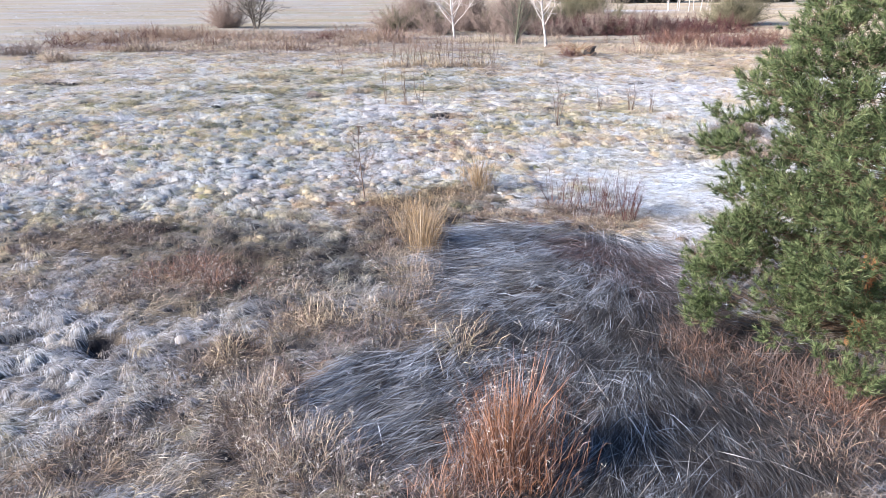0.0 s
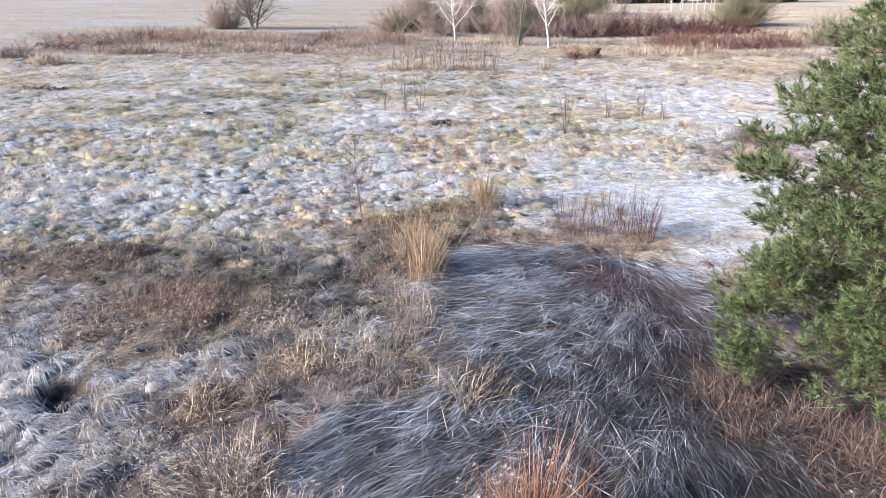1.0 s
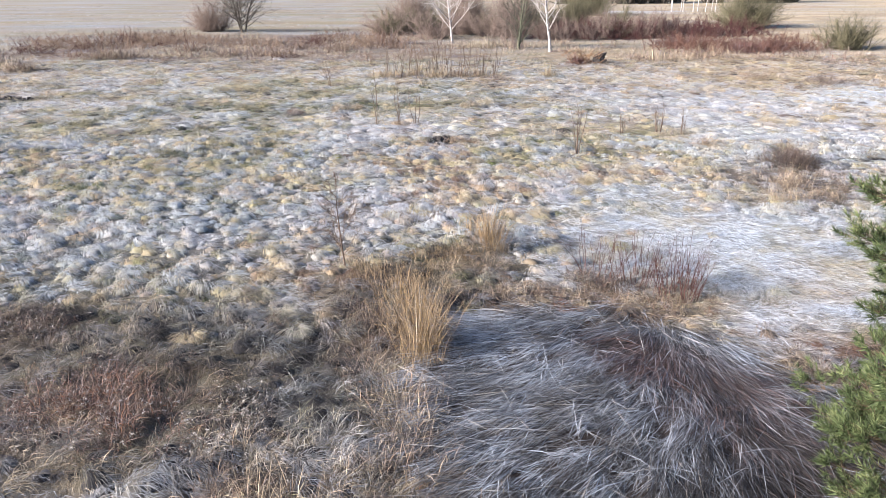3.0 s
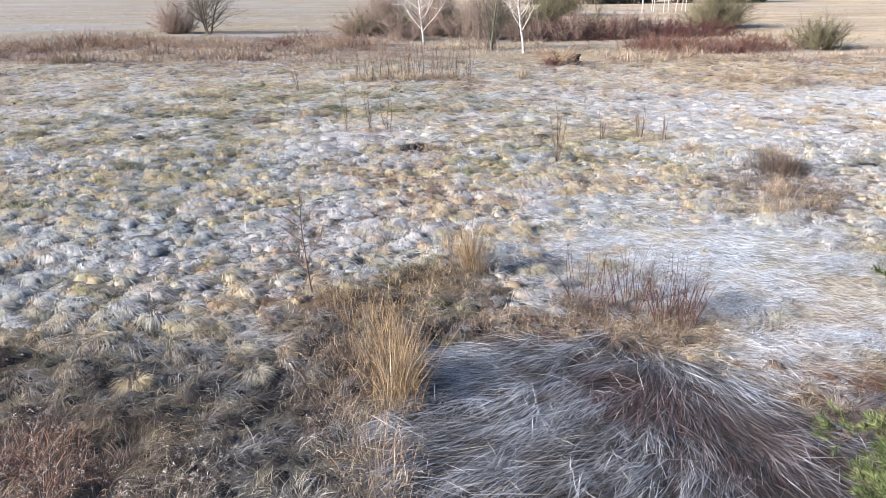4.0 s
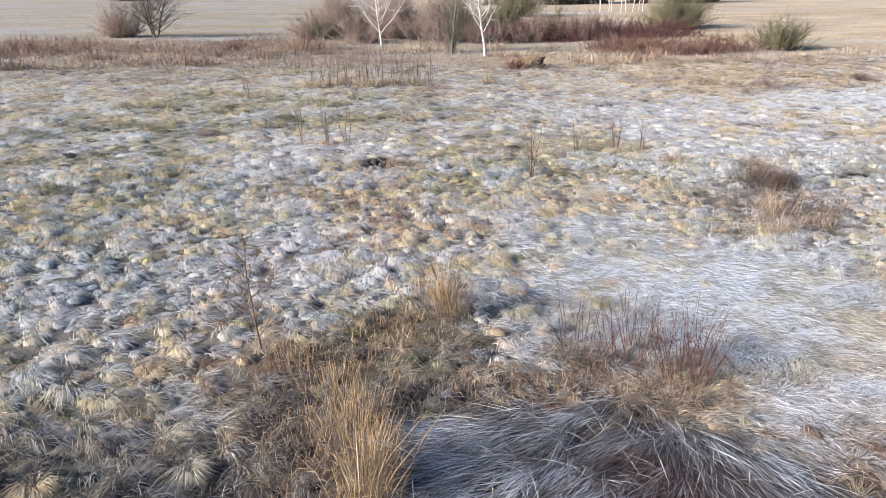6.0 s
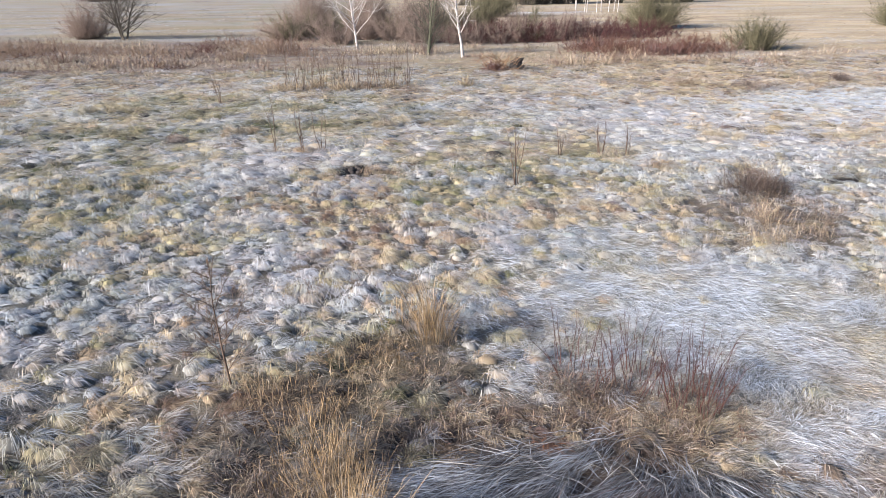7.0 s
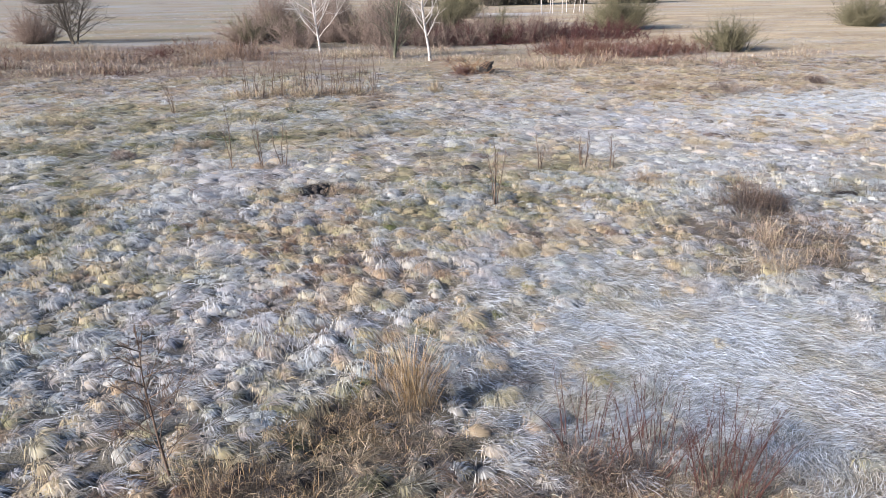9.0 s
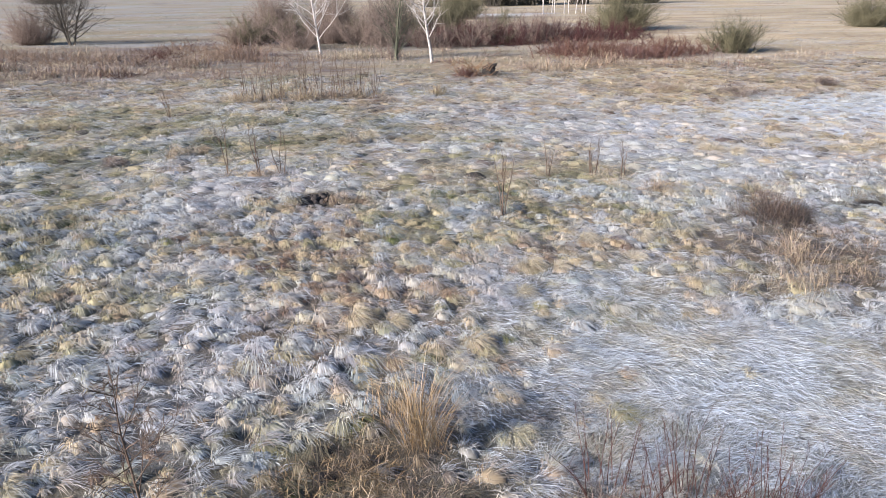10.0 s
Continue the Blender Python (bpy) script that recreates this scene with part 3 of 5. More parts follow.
def meadow(name, locks, per, y0, y1, half, label, wide=1.0, thin=0.0):
    """Grass in locks: blades of one lock share their lie and their coat."""
    y = y0 * (y1 / y0) ** rng.uniform(0, 1, locks)
    x = rng.uniform(-1, 1, locks) * half(y) + 0.10 * np.clip(y - 20, 0, 100)
    rime, dry, decay_shade = cover(x, y)
    rm, lo = rime_mat(x, y), lodged(x, y)
    hollow = tussock(x, y)[0] < 0.12
    keep = (decay_shade < 0.9) & (rng.uniform(0, 1, locks) > thin * (1 - rm)) & ~(hollow & (rng.uniform(0, 1, locks) < 0.6 * (1 - rm))) & (rng.uniform(0, 1, locks) > lo * 0.97)
    x, y, rime, dry, rm = x[keep], y[keep], rime[keep], dry[keep], rm[keep]
    n = len(x)
    h, dx, dy, cell = tussock(x, y)
    ang = -0.45 + (fnoise(x, y, 3.0, 70) - 0.5) * 3.0 + rng.normal(0, 0.3 + 0.4 * rm, n)
    way = np.stack([dx, dy], 1) * (1.15 * (1 - rm))[:, None] + unit(ang) * 0.9
    way /= np.linalg.norm(way, axis=1)[:, None] + 1e-6
    rime = np.clip(0.5 + (rime - 0.5) * 1.15 + (cell - 0.5) * 1.0 * (1 - 0.6 * rm) + rng.normal(0, 0.13, n), 0, 0.62 + 0.1 * np.clip((y - 40) / 10, 0, 1) + 0.3 * rm)
    rime = np.clip(rime - 0.3 * (dx * math.sin(az) + dy * math.cos(az)) * (1 - rm), 0, 1)  # rime lasts on tussock sides turned from the morning sun, which also paints their blue-white shade
    dry = np.clip(dry + (cell * 7.0 % 1.0 - 0.55) * 0.6 + rng.normal(0, 0.06, n), 0.02, 0.9)
    rime = np.maximum(rime, (0.22 + rng.normal(0, 0.06, n)) * np.clip((y - 24) / 5, 0, 1) * np.clip((75 - y) / 15, 0, 1) * (1 - decay_shade[keep]))
    dec = np.clip(decay_shade[keep] * 0.9 + rng.normal(-0.08, 1, n) * (0.22 + 0.14 * np.clip((29 - y) / 5, 0, 1)), 0, 0.9)
    k = np.repeat(np.arange(n), per)
    m = len(k)
    scale = np.clip(y / 22, 0.8, 12) ** 0.5 * wide
    gauss = rng.normal(0, 1, (m, 2)) * (0.07 * scale[k])[:, None]
    bx, by = x[k] + gauss[:, 0], y[k] + gauss[:, 1]
    base = np.stack([bx, by, height(bx, by) - 0.02], 1)
    turn = rng.normal(0, 0.28, m)
    w = way[k]
    w = np.stack([w[:, 0] * np.cos(turn) - w[:, 1] * np.sin(turn), w[:, 0] * np.sin(turn) + w[:, 1] * np.cos(turn)], 1)
    length = rng.uniform(0.24, 0.52, m) * (1 - 0.2 * rm[k]) * scale[k] ** 0.7
    rise = np.clip(rng.normal(0.12, 0.1, m), 0.0, 0.5)
    loose = np.where(rng.uniform(0, 1, m) < 0.06, 2.0, 1.0) * scale[k]
    layer = (rng.uniform(0.0, 0.07, n))[k]
    drape = ((layer + rng.uniform(0.008, 0.022, m)) * loose, (layer * 0.7 + rng.uniform(-0.02, 0.012, m)) * loose)
    coats = np.stack([rime[k], dry[k], dec[k]], 1) + rng.normal(0, 1, (m, 3)) * np.stack([0.06 + 0.14 * rm[k], np.full(m, 0.05), 0.06 + 0.26 * rm[k]], 1) + np.stack([np.zeros(m), np.zeros(m), 0.03 * rm[k]], 1)
    coats = np.clip(coats, 0, 1)
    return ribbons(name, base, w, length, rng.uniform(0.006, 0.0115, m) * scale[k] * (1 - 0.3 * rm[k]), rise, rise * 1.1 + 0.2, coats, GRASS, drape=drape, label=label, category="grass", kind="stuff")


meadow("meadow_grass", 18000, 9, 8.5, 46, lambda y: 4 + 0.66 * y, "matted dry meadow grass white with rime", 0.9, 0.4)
lawn("lawn_grass", 300000, "lawn of flattened grass white with rime")
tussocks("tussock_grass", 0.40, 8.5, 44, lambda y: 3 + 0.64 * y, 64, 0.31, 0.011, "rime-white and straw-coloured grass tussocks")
tussocks("middle_tussock_grass", 0.72, 43, 84, lambda y: 3 + 0.62 * y, 28, 0.6, 0.010, "rimed straw-coloured tussocks of the middle meadow", 0.6)
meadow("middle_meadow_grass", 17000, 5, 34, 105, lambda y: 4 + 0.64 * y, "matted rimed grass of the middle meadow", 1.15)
meadow("far_meadow_grass", 7500, 4, 90, 240, lambda y: 5 + 0.62 * y, "dry straw-coloured grass of the far meadow", 1.2)


def sedge_fuzz(n):
    """Withered stalks and sedge that stand and lean among the tussocks of the wet foreground."""
    x, y = rng.uniform(-14, 1.5, n), rng.uniform(8.5, 25.5, n)
    weed = weediness(x, y)
    lump = fnoise(x, y, 0.55, 141) + rng.uniform(-0.08, 0.08, n)
    open_ = np.clip((-3.8 - x) / 2, 0, 1) * np.clip((17 - y) / 2, 0, 1)
    wet = np.clip((24 - y) / 4, 0, 1) * np.clip((x + 13) / 4, 0, 1) * (1 - 0.75 * open_)
    keep = (lump > 0.585 - 0.17 * weed - 0.06 * wet) & (rng.uniform(0, 1, n) < 0.25 + 0.75 * np.maximum(weed, 0.7 * wet)) & (lodged(x, y) < 0.4) & (cover(x, y)[2] < 0.9)
    x, y, weed = x[keep], y[keep], weed[keep]
    n = len(x)
    hue = fnoise(x, y, 1.3, 142)
    coats = np.stack([0.22 - 0.2 * weed + (fnoise(x, y, 0.9, 143) - 0.5) * 1.0 + rng.normal(0, 0.1, n), 0.5 + (hue - 0.5) * 0.7 + 0.14 * weed + rng.normal(0, 0.05, n), 0.24 + 0.22 * np.clip((y - 16.5) / 3, 0, 1) + (fnoise(x, y, 0.7, 145) - 0.5) * 1.1 + np.abs(rng.normal(0, 0.16, n))], 1)
    sink = patch(x, y, -4.6, 19.6, 4.2, 2.6, 0, 0.6, 67) * (1 - weed)
    coats = coats + sink[:, None] * np.array([0.28, -0.26, 0.1])
    rise = np.clip(rng.normal(0.5, 0.28, n), 0.05, 0.98)
    lie = (fnoise(x, y, 0.8, 144) - 0.5) * 9 + rng.normal(0, 0.6, n)
    ribbons("sedge_fuzz", np.stack([x, y, height(x, y)], 1), unit(lie), rng.uniform(0.2, 0.62, n), rng.uniform(0.006, 0.012, n), rise, rise * rng.uniform(0.3, 1.2, n), np.clip(coats, 0, 1), REED,
            label="withered brown and rimed sedge stalks among tussocks", category="sedge", kind="stuff")


sedge_fuzz(115000)


# ---- the flattened reed bed ----
def reed_bed():
    n = 190000
    xy = np.stack([rng.uniform(-4, 9, n), rng.uniform(7.5, 25, n)], 1)
    xy = xy[rng.uniform(0, 1, n) < lodged(xy[:, 0], xy[:, 1])]
    x, y = xy[:, 0], xy[:, 1]
    gap = fnoise(x, y, 0.35, 86) + rng.uniform(-0.12, 0.12, len(x)) > 0.40
    x, y = x[gap], y[gap]
    n = len(x)
    ang = -math.pi / 2 + np.arctan((x - 5.2) / (0.7 + np.clip(22.6 - y, 0, 20) * 0.36)) + (fnoise(x, y, 2.2, 80) - 0.5) * 1.0 + (fnoise(x, y, 0.7, 84) - 0.5) * 0.7 + rng.normal(0, 0.26, n) + np.where(rng.uniform(0, 1, n) < 0.26, rng.normal(0, 0.9, n), 0)
    red = np.maximum(patch(x, y, 4.9, 19.5, 2.6, 1.2, -25, 0.7, 82), 0.9 * patch(x, y, 6.4, 16.6, 1.9, 3.0, 20, 0.8, 85))
    lock = fnoise(x, y, 0.5, 83)
    rime = 0.3 + (fnoise(x, y, 2.2, 81) - 0.5) * 0.9 + (lock - 0.5) * 0.9 + rng.normal(0, 0.16, n) - 0.45 * red
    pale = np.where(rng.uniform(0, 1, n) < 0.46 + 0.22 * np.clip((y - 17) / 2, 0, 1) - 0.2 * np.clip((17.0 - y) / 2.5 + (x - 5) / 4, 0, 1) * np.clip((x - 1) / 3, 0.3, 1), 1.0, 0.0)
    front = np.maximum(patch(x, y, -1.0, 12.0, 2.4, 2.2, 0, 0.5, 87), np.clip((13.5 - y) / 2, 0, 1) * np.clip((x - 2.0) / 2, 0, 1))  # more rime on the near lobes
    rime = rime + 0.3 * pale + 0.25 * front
    # dark strands stand for shaded gaps; darker to the right and near end
    decay_shade = 0.88 - 0.28 * front - 0.62 * pale - 0.05 * red + 0.12 * np.clip((x - 3.5) / 2, 0, 1) + 0.42 * np.clip((x - 3.2) / 1.5, 0, 1) * np.clip((17 - y) / 2, 0, 1) + 0.3 * np.clip((16.5 - y) / 3, 0, 1) + (0.5 - lock) * 1.2 + rng.normal(0, 0.18, n)
    coats = np.stack([np.clip(rime, 0, 0.85), np.clip(rng.normal(0.3, 0.16, n) + 0.75 * red, 0, 1), np.clip(decay_shade, 0, 0.96)], 1)
    pick = np.flatnonzero(rng.uniform(0, 1, n) < 0.022 - 0.014 * np.clip((17 - y) / 3, 0, 1) * np.clip((x - 2) / 2, 0, 1))
    m = len(pick)
    turn = ang[pick] + rng.normal(0, 0.5, m)
    over = np.stack([x[pick], y[pick], height(x[pick], y[pick]) + rng.uniform(0.08, 0.2, m)], 1)
    ribbons("loose_reeds", over, unit(turn), rng.uniform(0.6, 1.5, m), rng.uniform(0.008, 0.014, m), rng.normal(0.03, 0.05, m).clip(0, 0.2), np.full(m, 0.04),
            np.clip(np.stack([rng.normal(0.2, 0.15, m), rng.normal(0.1, 0.12, m) + 0.4 * red[pick], np.abs(rng.normal(0, 0.12, m))], 1), 0, 1), OLD_REED,
            label="loose pale reed stalks lying over flattened reeds", category="reeds", kind="stuff")
    rise = np.clip(rng.normal(0.06, 0.08, n), -0.05, 0.4)
    length = rng.uniform(0.35, 1.35, n)
    back = unit(ang) * (length * 0.45)[:, None]
    base = np.stack([x - back[:, 0], y - back[:, 1], height(x - back[:, 0], y - back[:, 1]) + rng.uniform(-0.02, 0.14, n)], 1)
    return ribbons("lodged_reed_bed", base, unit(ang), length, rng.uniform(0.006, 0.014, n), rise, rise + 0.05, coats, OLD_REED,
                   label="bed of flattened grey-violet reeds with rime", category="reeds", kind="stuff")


reed_bed()


# ---- clumps of standing stalks ----
def clump(name, cx, cy, rx, ry, n, tall, coat3, label, category="reeds", group="", lean=0.2, leafy=2, wide=0.011, plumes=0, seed=0, arch=0.3, mat=None):
    """A clump of stalks with withered leaves, thinning to its uneven edge."""
    r = np.random.default_rng(seed + 1000)
    ob = thing(name, cx, cy, label, category, group, 0.0)
    z0 = ob.location.z
    px, py = r.normal(0, 0.5, n) * rx, r.normal(0, 0.5, n) * ry
    grain = max(0.8, 0.4 * rx)
    keep = fnoise(px + cx, py + cy, grain, 91) + r.uniform(-0.15, 0.15, n) > 0.40
    px, py = px[keep], py[keep]
    m = len(px)
    base = np.stack([px, py, height(px + cx, py + cy) - z0 - 0.03], 1)
    out = np.stack([px / rx, py / ry], 1) * 0.4 + r.normal(0, 0.6, (m, 2))
    way = out / (np.linalg.norm(out, axis=1)[:, None] + 1e-6)
    rise = np.clip(1 - np.abs(r.normal(0, lean, m)), 0.25, 0.995)
    fall = np.exp(-1.1 * ((px / rx) ** 2 + (py / ry) ** 2))
    length = r.uniform(0.3, 1.05, m) * tall * (0.55 + 0.45 * fall) * (0.45 + 1.0 * fnoise(px + cx, py + cy, grain * 0.6, 92))
    droop = r.uniform(0.02, arch, m)
    c = np.array(coat3)[None] + r.normal(0, 0.1, (m, 3)) * np.array([1, 0.8, 1.6])
    c[:, 2] += (fnoise(px + cx, py + cy, grain * 0.5, 93) - 0.5) * (1.2 if coat3[2] > 0.2 else 0.5)
    c = np.clip(c, 0, 0.97)
    ribbons("stalks", base, way, length, r.uniform(0.6, 1.3, m) * wide, rise, droop, c, mat or REED, ob, kind="stuff")
    if leafy:
        k = np.repeat(np.arange(m), leafy)
        f = r.uniform(0.1, 0.9, len(k))
        run = np.sqrt(1 - rise[k] ** 2) * length[k] * f
        lb = base[k] + np.stack([way[k, 0] * run, way[k, 1] * run, rise[k] * length[k] * f * 1.02 - droop[k] * length[k] * np.clip(f - 0.5, 0, 1)], 1)
        lc = np.clip(c[k] + r.normal(0, 0.1, (len(k), 3)) + np.array([0.0, -0.03, 0.0]), 0, 1)
        up = np.clip(r.normal(0.45, 0.3, len(k)), -0.2, 0.95)
        ribbons("leaves", lb, unit(r.uniform(0, 6.28, len(k))), r.uniform(0.12, 0.30, len(k)) * tall ** 0.5, r.uniform(0.6, 1.15, len(k)) * wide, up, r.uniform(0.3, 1.0, len(k)), lc, mat or REED, ob, kind="stuff")
    if plumes:
        k = r.integers(0, m, plumes)
        run = np.sqrt(1 - rise[k] ** 2) * length[k] * 0.9
        pb = base[k] + np.stack([way[k, 0] * run, way[k, 1] * run, length[k] * (rise[k] * 0.95 - droop[k] * 0.4)], 1)
        j = np.repeat(np.arange(plumes), 7)
        pc = np.tile(np.array([[0.4, 0.40, 0.0]]), (len(j), 1))
        ribbons("plumes", pb[j] + r.normal(0, 0.015, (len(j), 3)), unit(r.uniform(0, 6.28, len(j))), r.uniform(0.03, 0.07, len(j)), np.full(len(j), 0.013), r.uniform(0.0, 0.9, len(j)), r.uniform(0.2, 0.9, len(j)), pc, REED, ob, kind="stuff")
    return ob


RUST, TAN, BROWN, DARKB = (0.0, 0.97, 0.02), (0.04, 0.53, 0.1), (0.05, 0.64, 0.38), (0.02, 0.70, 0.5)
clump("rust_reed_clump", 1.15, 9.6, 0.85, 0.6, 1900, 2.2, RUST, "clump of tall rust-brown dry reeds", lean=0.06, leafy=1, wide=0.011, plumes=110, seed=1)
clump("rust_reed_clump", 1.15, 9.75, 0.28, 0.25, 420, 3.0, RUST, "tall spire of rust-brown reeds rising from a clump", lean=0.03, leafy=1, wide=0.01, plumes=20, seed=3)
clump("rust_reed_clump", 0.1, 8.9, 0.9, 0.6, 350, 1.4, (0.05, 0.85, 0.1), "low clump of brown reeds beside taller rust-brown ones", lean=0.25, seed=2)
# straw reeds along the edge of the flattened bed
for k, (cx, cy, rx, ry, n, tall) in enumerate(((-0.55, 20.4, 0.44, 1.0, 620, 2.3), (-0.9, 22.2, 0.9, 0.9, 620, 1.5), (-0.9, 23.9, 1.0, 0.8, 460, 1.0), (-1.9, 24.9, 1.1, 0.7, 300, 0.9), (-1.3, 21.6, 0.8, 1.0, 420, 0.8), (-1.7, 19.6, 0.9, 0.9, 300, 0.7), (-0.9, 18.0, 0.8, 1.0, 620, 1.0), (-0.9, 16.2, 0.9, 0.9, 560, 1.0), (1.3, 23.5, 1.6, 0.7, 800, 0.5), (3.2, 23.1, 1.6, 0.7, 800, 0.45), (5.0, 22.8, 1.4, 0.7, 700, 0.45), (-2.6, 22.4, 1.0, 0.7, 300, 0.7))):
    clump("standing_reeds", cx, cy, rx, ry, n, tall, (0.0, 0.56, 0.16) if k < 1 else (0.0, 0.58, 0.2) if k < 4 else (0.05, 0.58 + 0.05 * (k % 3), 0.3), "standing dry straw-coloured reeds beside the flattened bed" if k < 4 else "low brown scrub of withered reeds", group="reeds along the flattened bed", lean=0.07 if k < 4 else 0.4, seed=10 + k, mat=GOLD_REED if k < 4 else None)
# ochre and tan clumps before the flattened bed
for k, (cx, cy, rx, ry, n, tall, c) in enumerate(((-2.9, 15.2, 1.0, 0.7, 520, 1.2, (0.0, 0.5, 0.0)), (0.25, 14.2, 1.3, 0.6, 240, 0.9, (0.05, 0.52, 0.3)), (0.35, 13.6, 0.2, 0.25, 60, 1.7, (0.05, 0.45, 0.2)), (-4.8, 13.8, 0.45, 0.4, 170, 1.1, (0.0, 0.52, 0.0)), (-1.6, 14.6, 0.9, 0.7, 340, 1.0, (0.03, 0.7, 0.5)))):
    clump("dry_grass_clump", cx, cy, rx, ry, n, tall, c, "clump of ochre dry grass stalks", "grass", "ochre clumps", 0.3, seed=30 + k, arch=0.6)
# withered weeds
for k, (cx, cy, rx, ry, n, tall, c) in enumerate((
    (-7.3, 18.6, 1.5, 1.1, 1500, 0.8, (0.06, 0.93, 0.1)), (-5.9, 17.6, 1.3, 1.0, 1000, 0.7, (0.08, 0.9, 0.12)), (-8.7, 17.0, 1.2, 1.0, 800, 0.6, (0.06, 0.66, 0.28)), (-10.6, 21.9, 1.7, 0.9, 520, 0.7, (0.1, 0.74, 0.2)), (-4.2, 18.4, 0.9, 0.6, 260, 0.5, (0.1, 0.7, 0.5)), (-12.9, 21.6, 1.6, 0.9, 420, 0.65, BROWN),
    (-4.0, 17.0, 1.1, 1.0, 380, 0.6, BROWN), (-3.7, 11.5, 0.9, 1.0, 620, 1.25, (0.14, 0.6, 0.38)), (-2.6, 10.2, 0.9, 0.9, 560, 1.3, (0.14, 0.6, 0.36)), (-1.5, 9.5, 0.8, 0.7, 380, 1.0, (0.1, 0.66, 0.4)), (-6.4, 10.6, 1.1, 0.8, 380, 0.8, (0.15, 0.6, 0.25)), (-5.4, 12.6, 0.9, 0.8, 320, 0.7, BROWN))):
    clump("withered_weeds", cx, cy, rx, ry, n, tall, c, "patch of brown withered weeds in rimed grass", "weeds", "withered weeds", 0.14 if tall > 1 else 0.35, seed=50 + k, arch=0.6, plumes=70)
# the tawny stand in the open meadow
for k, (cx, cy, rx, ry, n, tall, c) in enumerate(((1.45, 26.9, 0.3, 0.32, 700, 2.5, (0.0, 0.58, 0.04)), (1.1, 27.6, 0.8, 0.6, 420, 1.4, (0.0, 0.6, 0.1)), (0.4, 26.3, 0.9, 0.8, 420, 0.8, (0.03, 0.58, 0.22)), (-0.6, 26.2, 0.8, 0.8, 260, 0.7, (0.03, 0.52, 0.12)), (1.0, 25.4, 1.5, 0.7, 420, 0.6, (0.03, 0.58, 0.2)), (-2.9, 25.7, 0.6, 0.35, 200, 0.7, (0.0, 0.47, 0.0)))):
    clump("tawny_reeds", cx, cy, rx, ry, n, tall, c, "stand of tawny dry reeds in the open meadow", group="tawny reeds", leafy=1 if k < 2 else 2, lean=0.08 if k < 2 else 0.4, seed=70 + k, arch=0.5, mat=GOLD_REED if k < 4 else None)
# reddish reeds round the foot of the pine
for k, (cx, cy, rx, ry, n, tall) in enumerate(((6.2, 12.4, 1.1, 0.9, 2200, 1.3), (7.6, 11.5, 1.2, 0.8, 2400, 1.5), (9.2, 10.8, 1.1, 0.8, 1600, 1.5), (5.7, 13.9, 0.8, 0.9, 1300, 1.1), (7.2, 10.0, 1.3, 0.8, 1700, 0.9))):
    clump("reddish_reeds", cx, cy, rx, ry, n, tall, (0.02, 0.86 if k < 4 else 0.72, 0.6 if k in (0, 3) else 0.45), "reddish dry reeds round the foot of the pine", group="reeds at the pine", lean=0.28, seed=90 + k, arch=0.5)
# dark weeds and tan tufts on the open side
for k, (cx, cy, rx, ry, n, tall, c) in enumerate(((15.6, 37.3, 1.3, 1.3, 2200, 1.3, (0.0, 0.74, 0.6)), (14.0, 33.6, 0.8, 1.2, 900, 1.4, (0.03, 0.6, 0.12)), (12.9, 31.8, 1.1, 0.8, 420, 1.0, TAN), (14.6, 32.0, 1.3, 0.9, 380, 0.8, BROWN), (11.0, 31.9, 0.3, 0.3, 90, 0.9, TAN), (16.6, 34.0, 1.6, 1.4, 420, 0.7, BROWN), (13.3, 41.3, 0.9, 0.5, 300, 1.0, (0.0, 0.62, 0.1)), (5.9, 43.3, 0.8, 0.5, 240, 0.9, TAN), (20.5, 38.6, 2.0, 0.5, 300, 0.6, DARKB), (17.2, 40.5, 1.5, 0.8, 240, 0.7, TAN), (19.0, 33.0, 1.8, 1.2, 300, 0.6, TAN))):
    clump("brown_weeds", cx, cy, rx, ry, n, tall, c, "stand of dark brown withered weeds in rimed grass", "weeds", "weeds of the open side", 0.22, wide=0.011, seed=110 + k, arch=0.4)
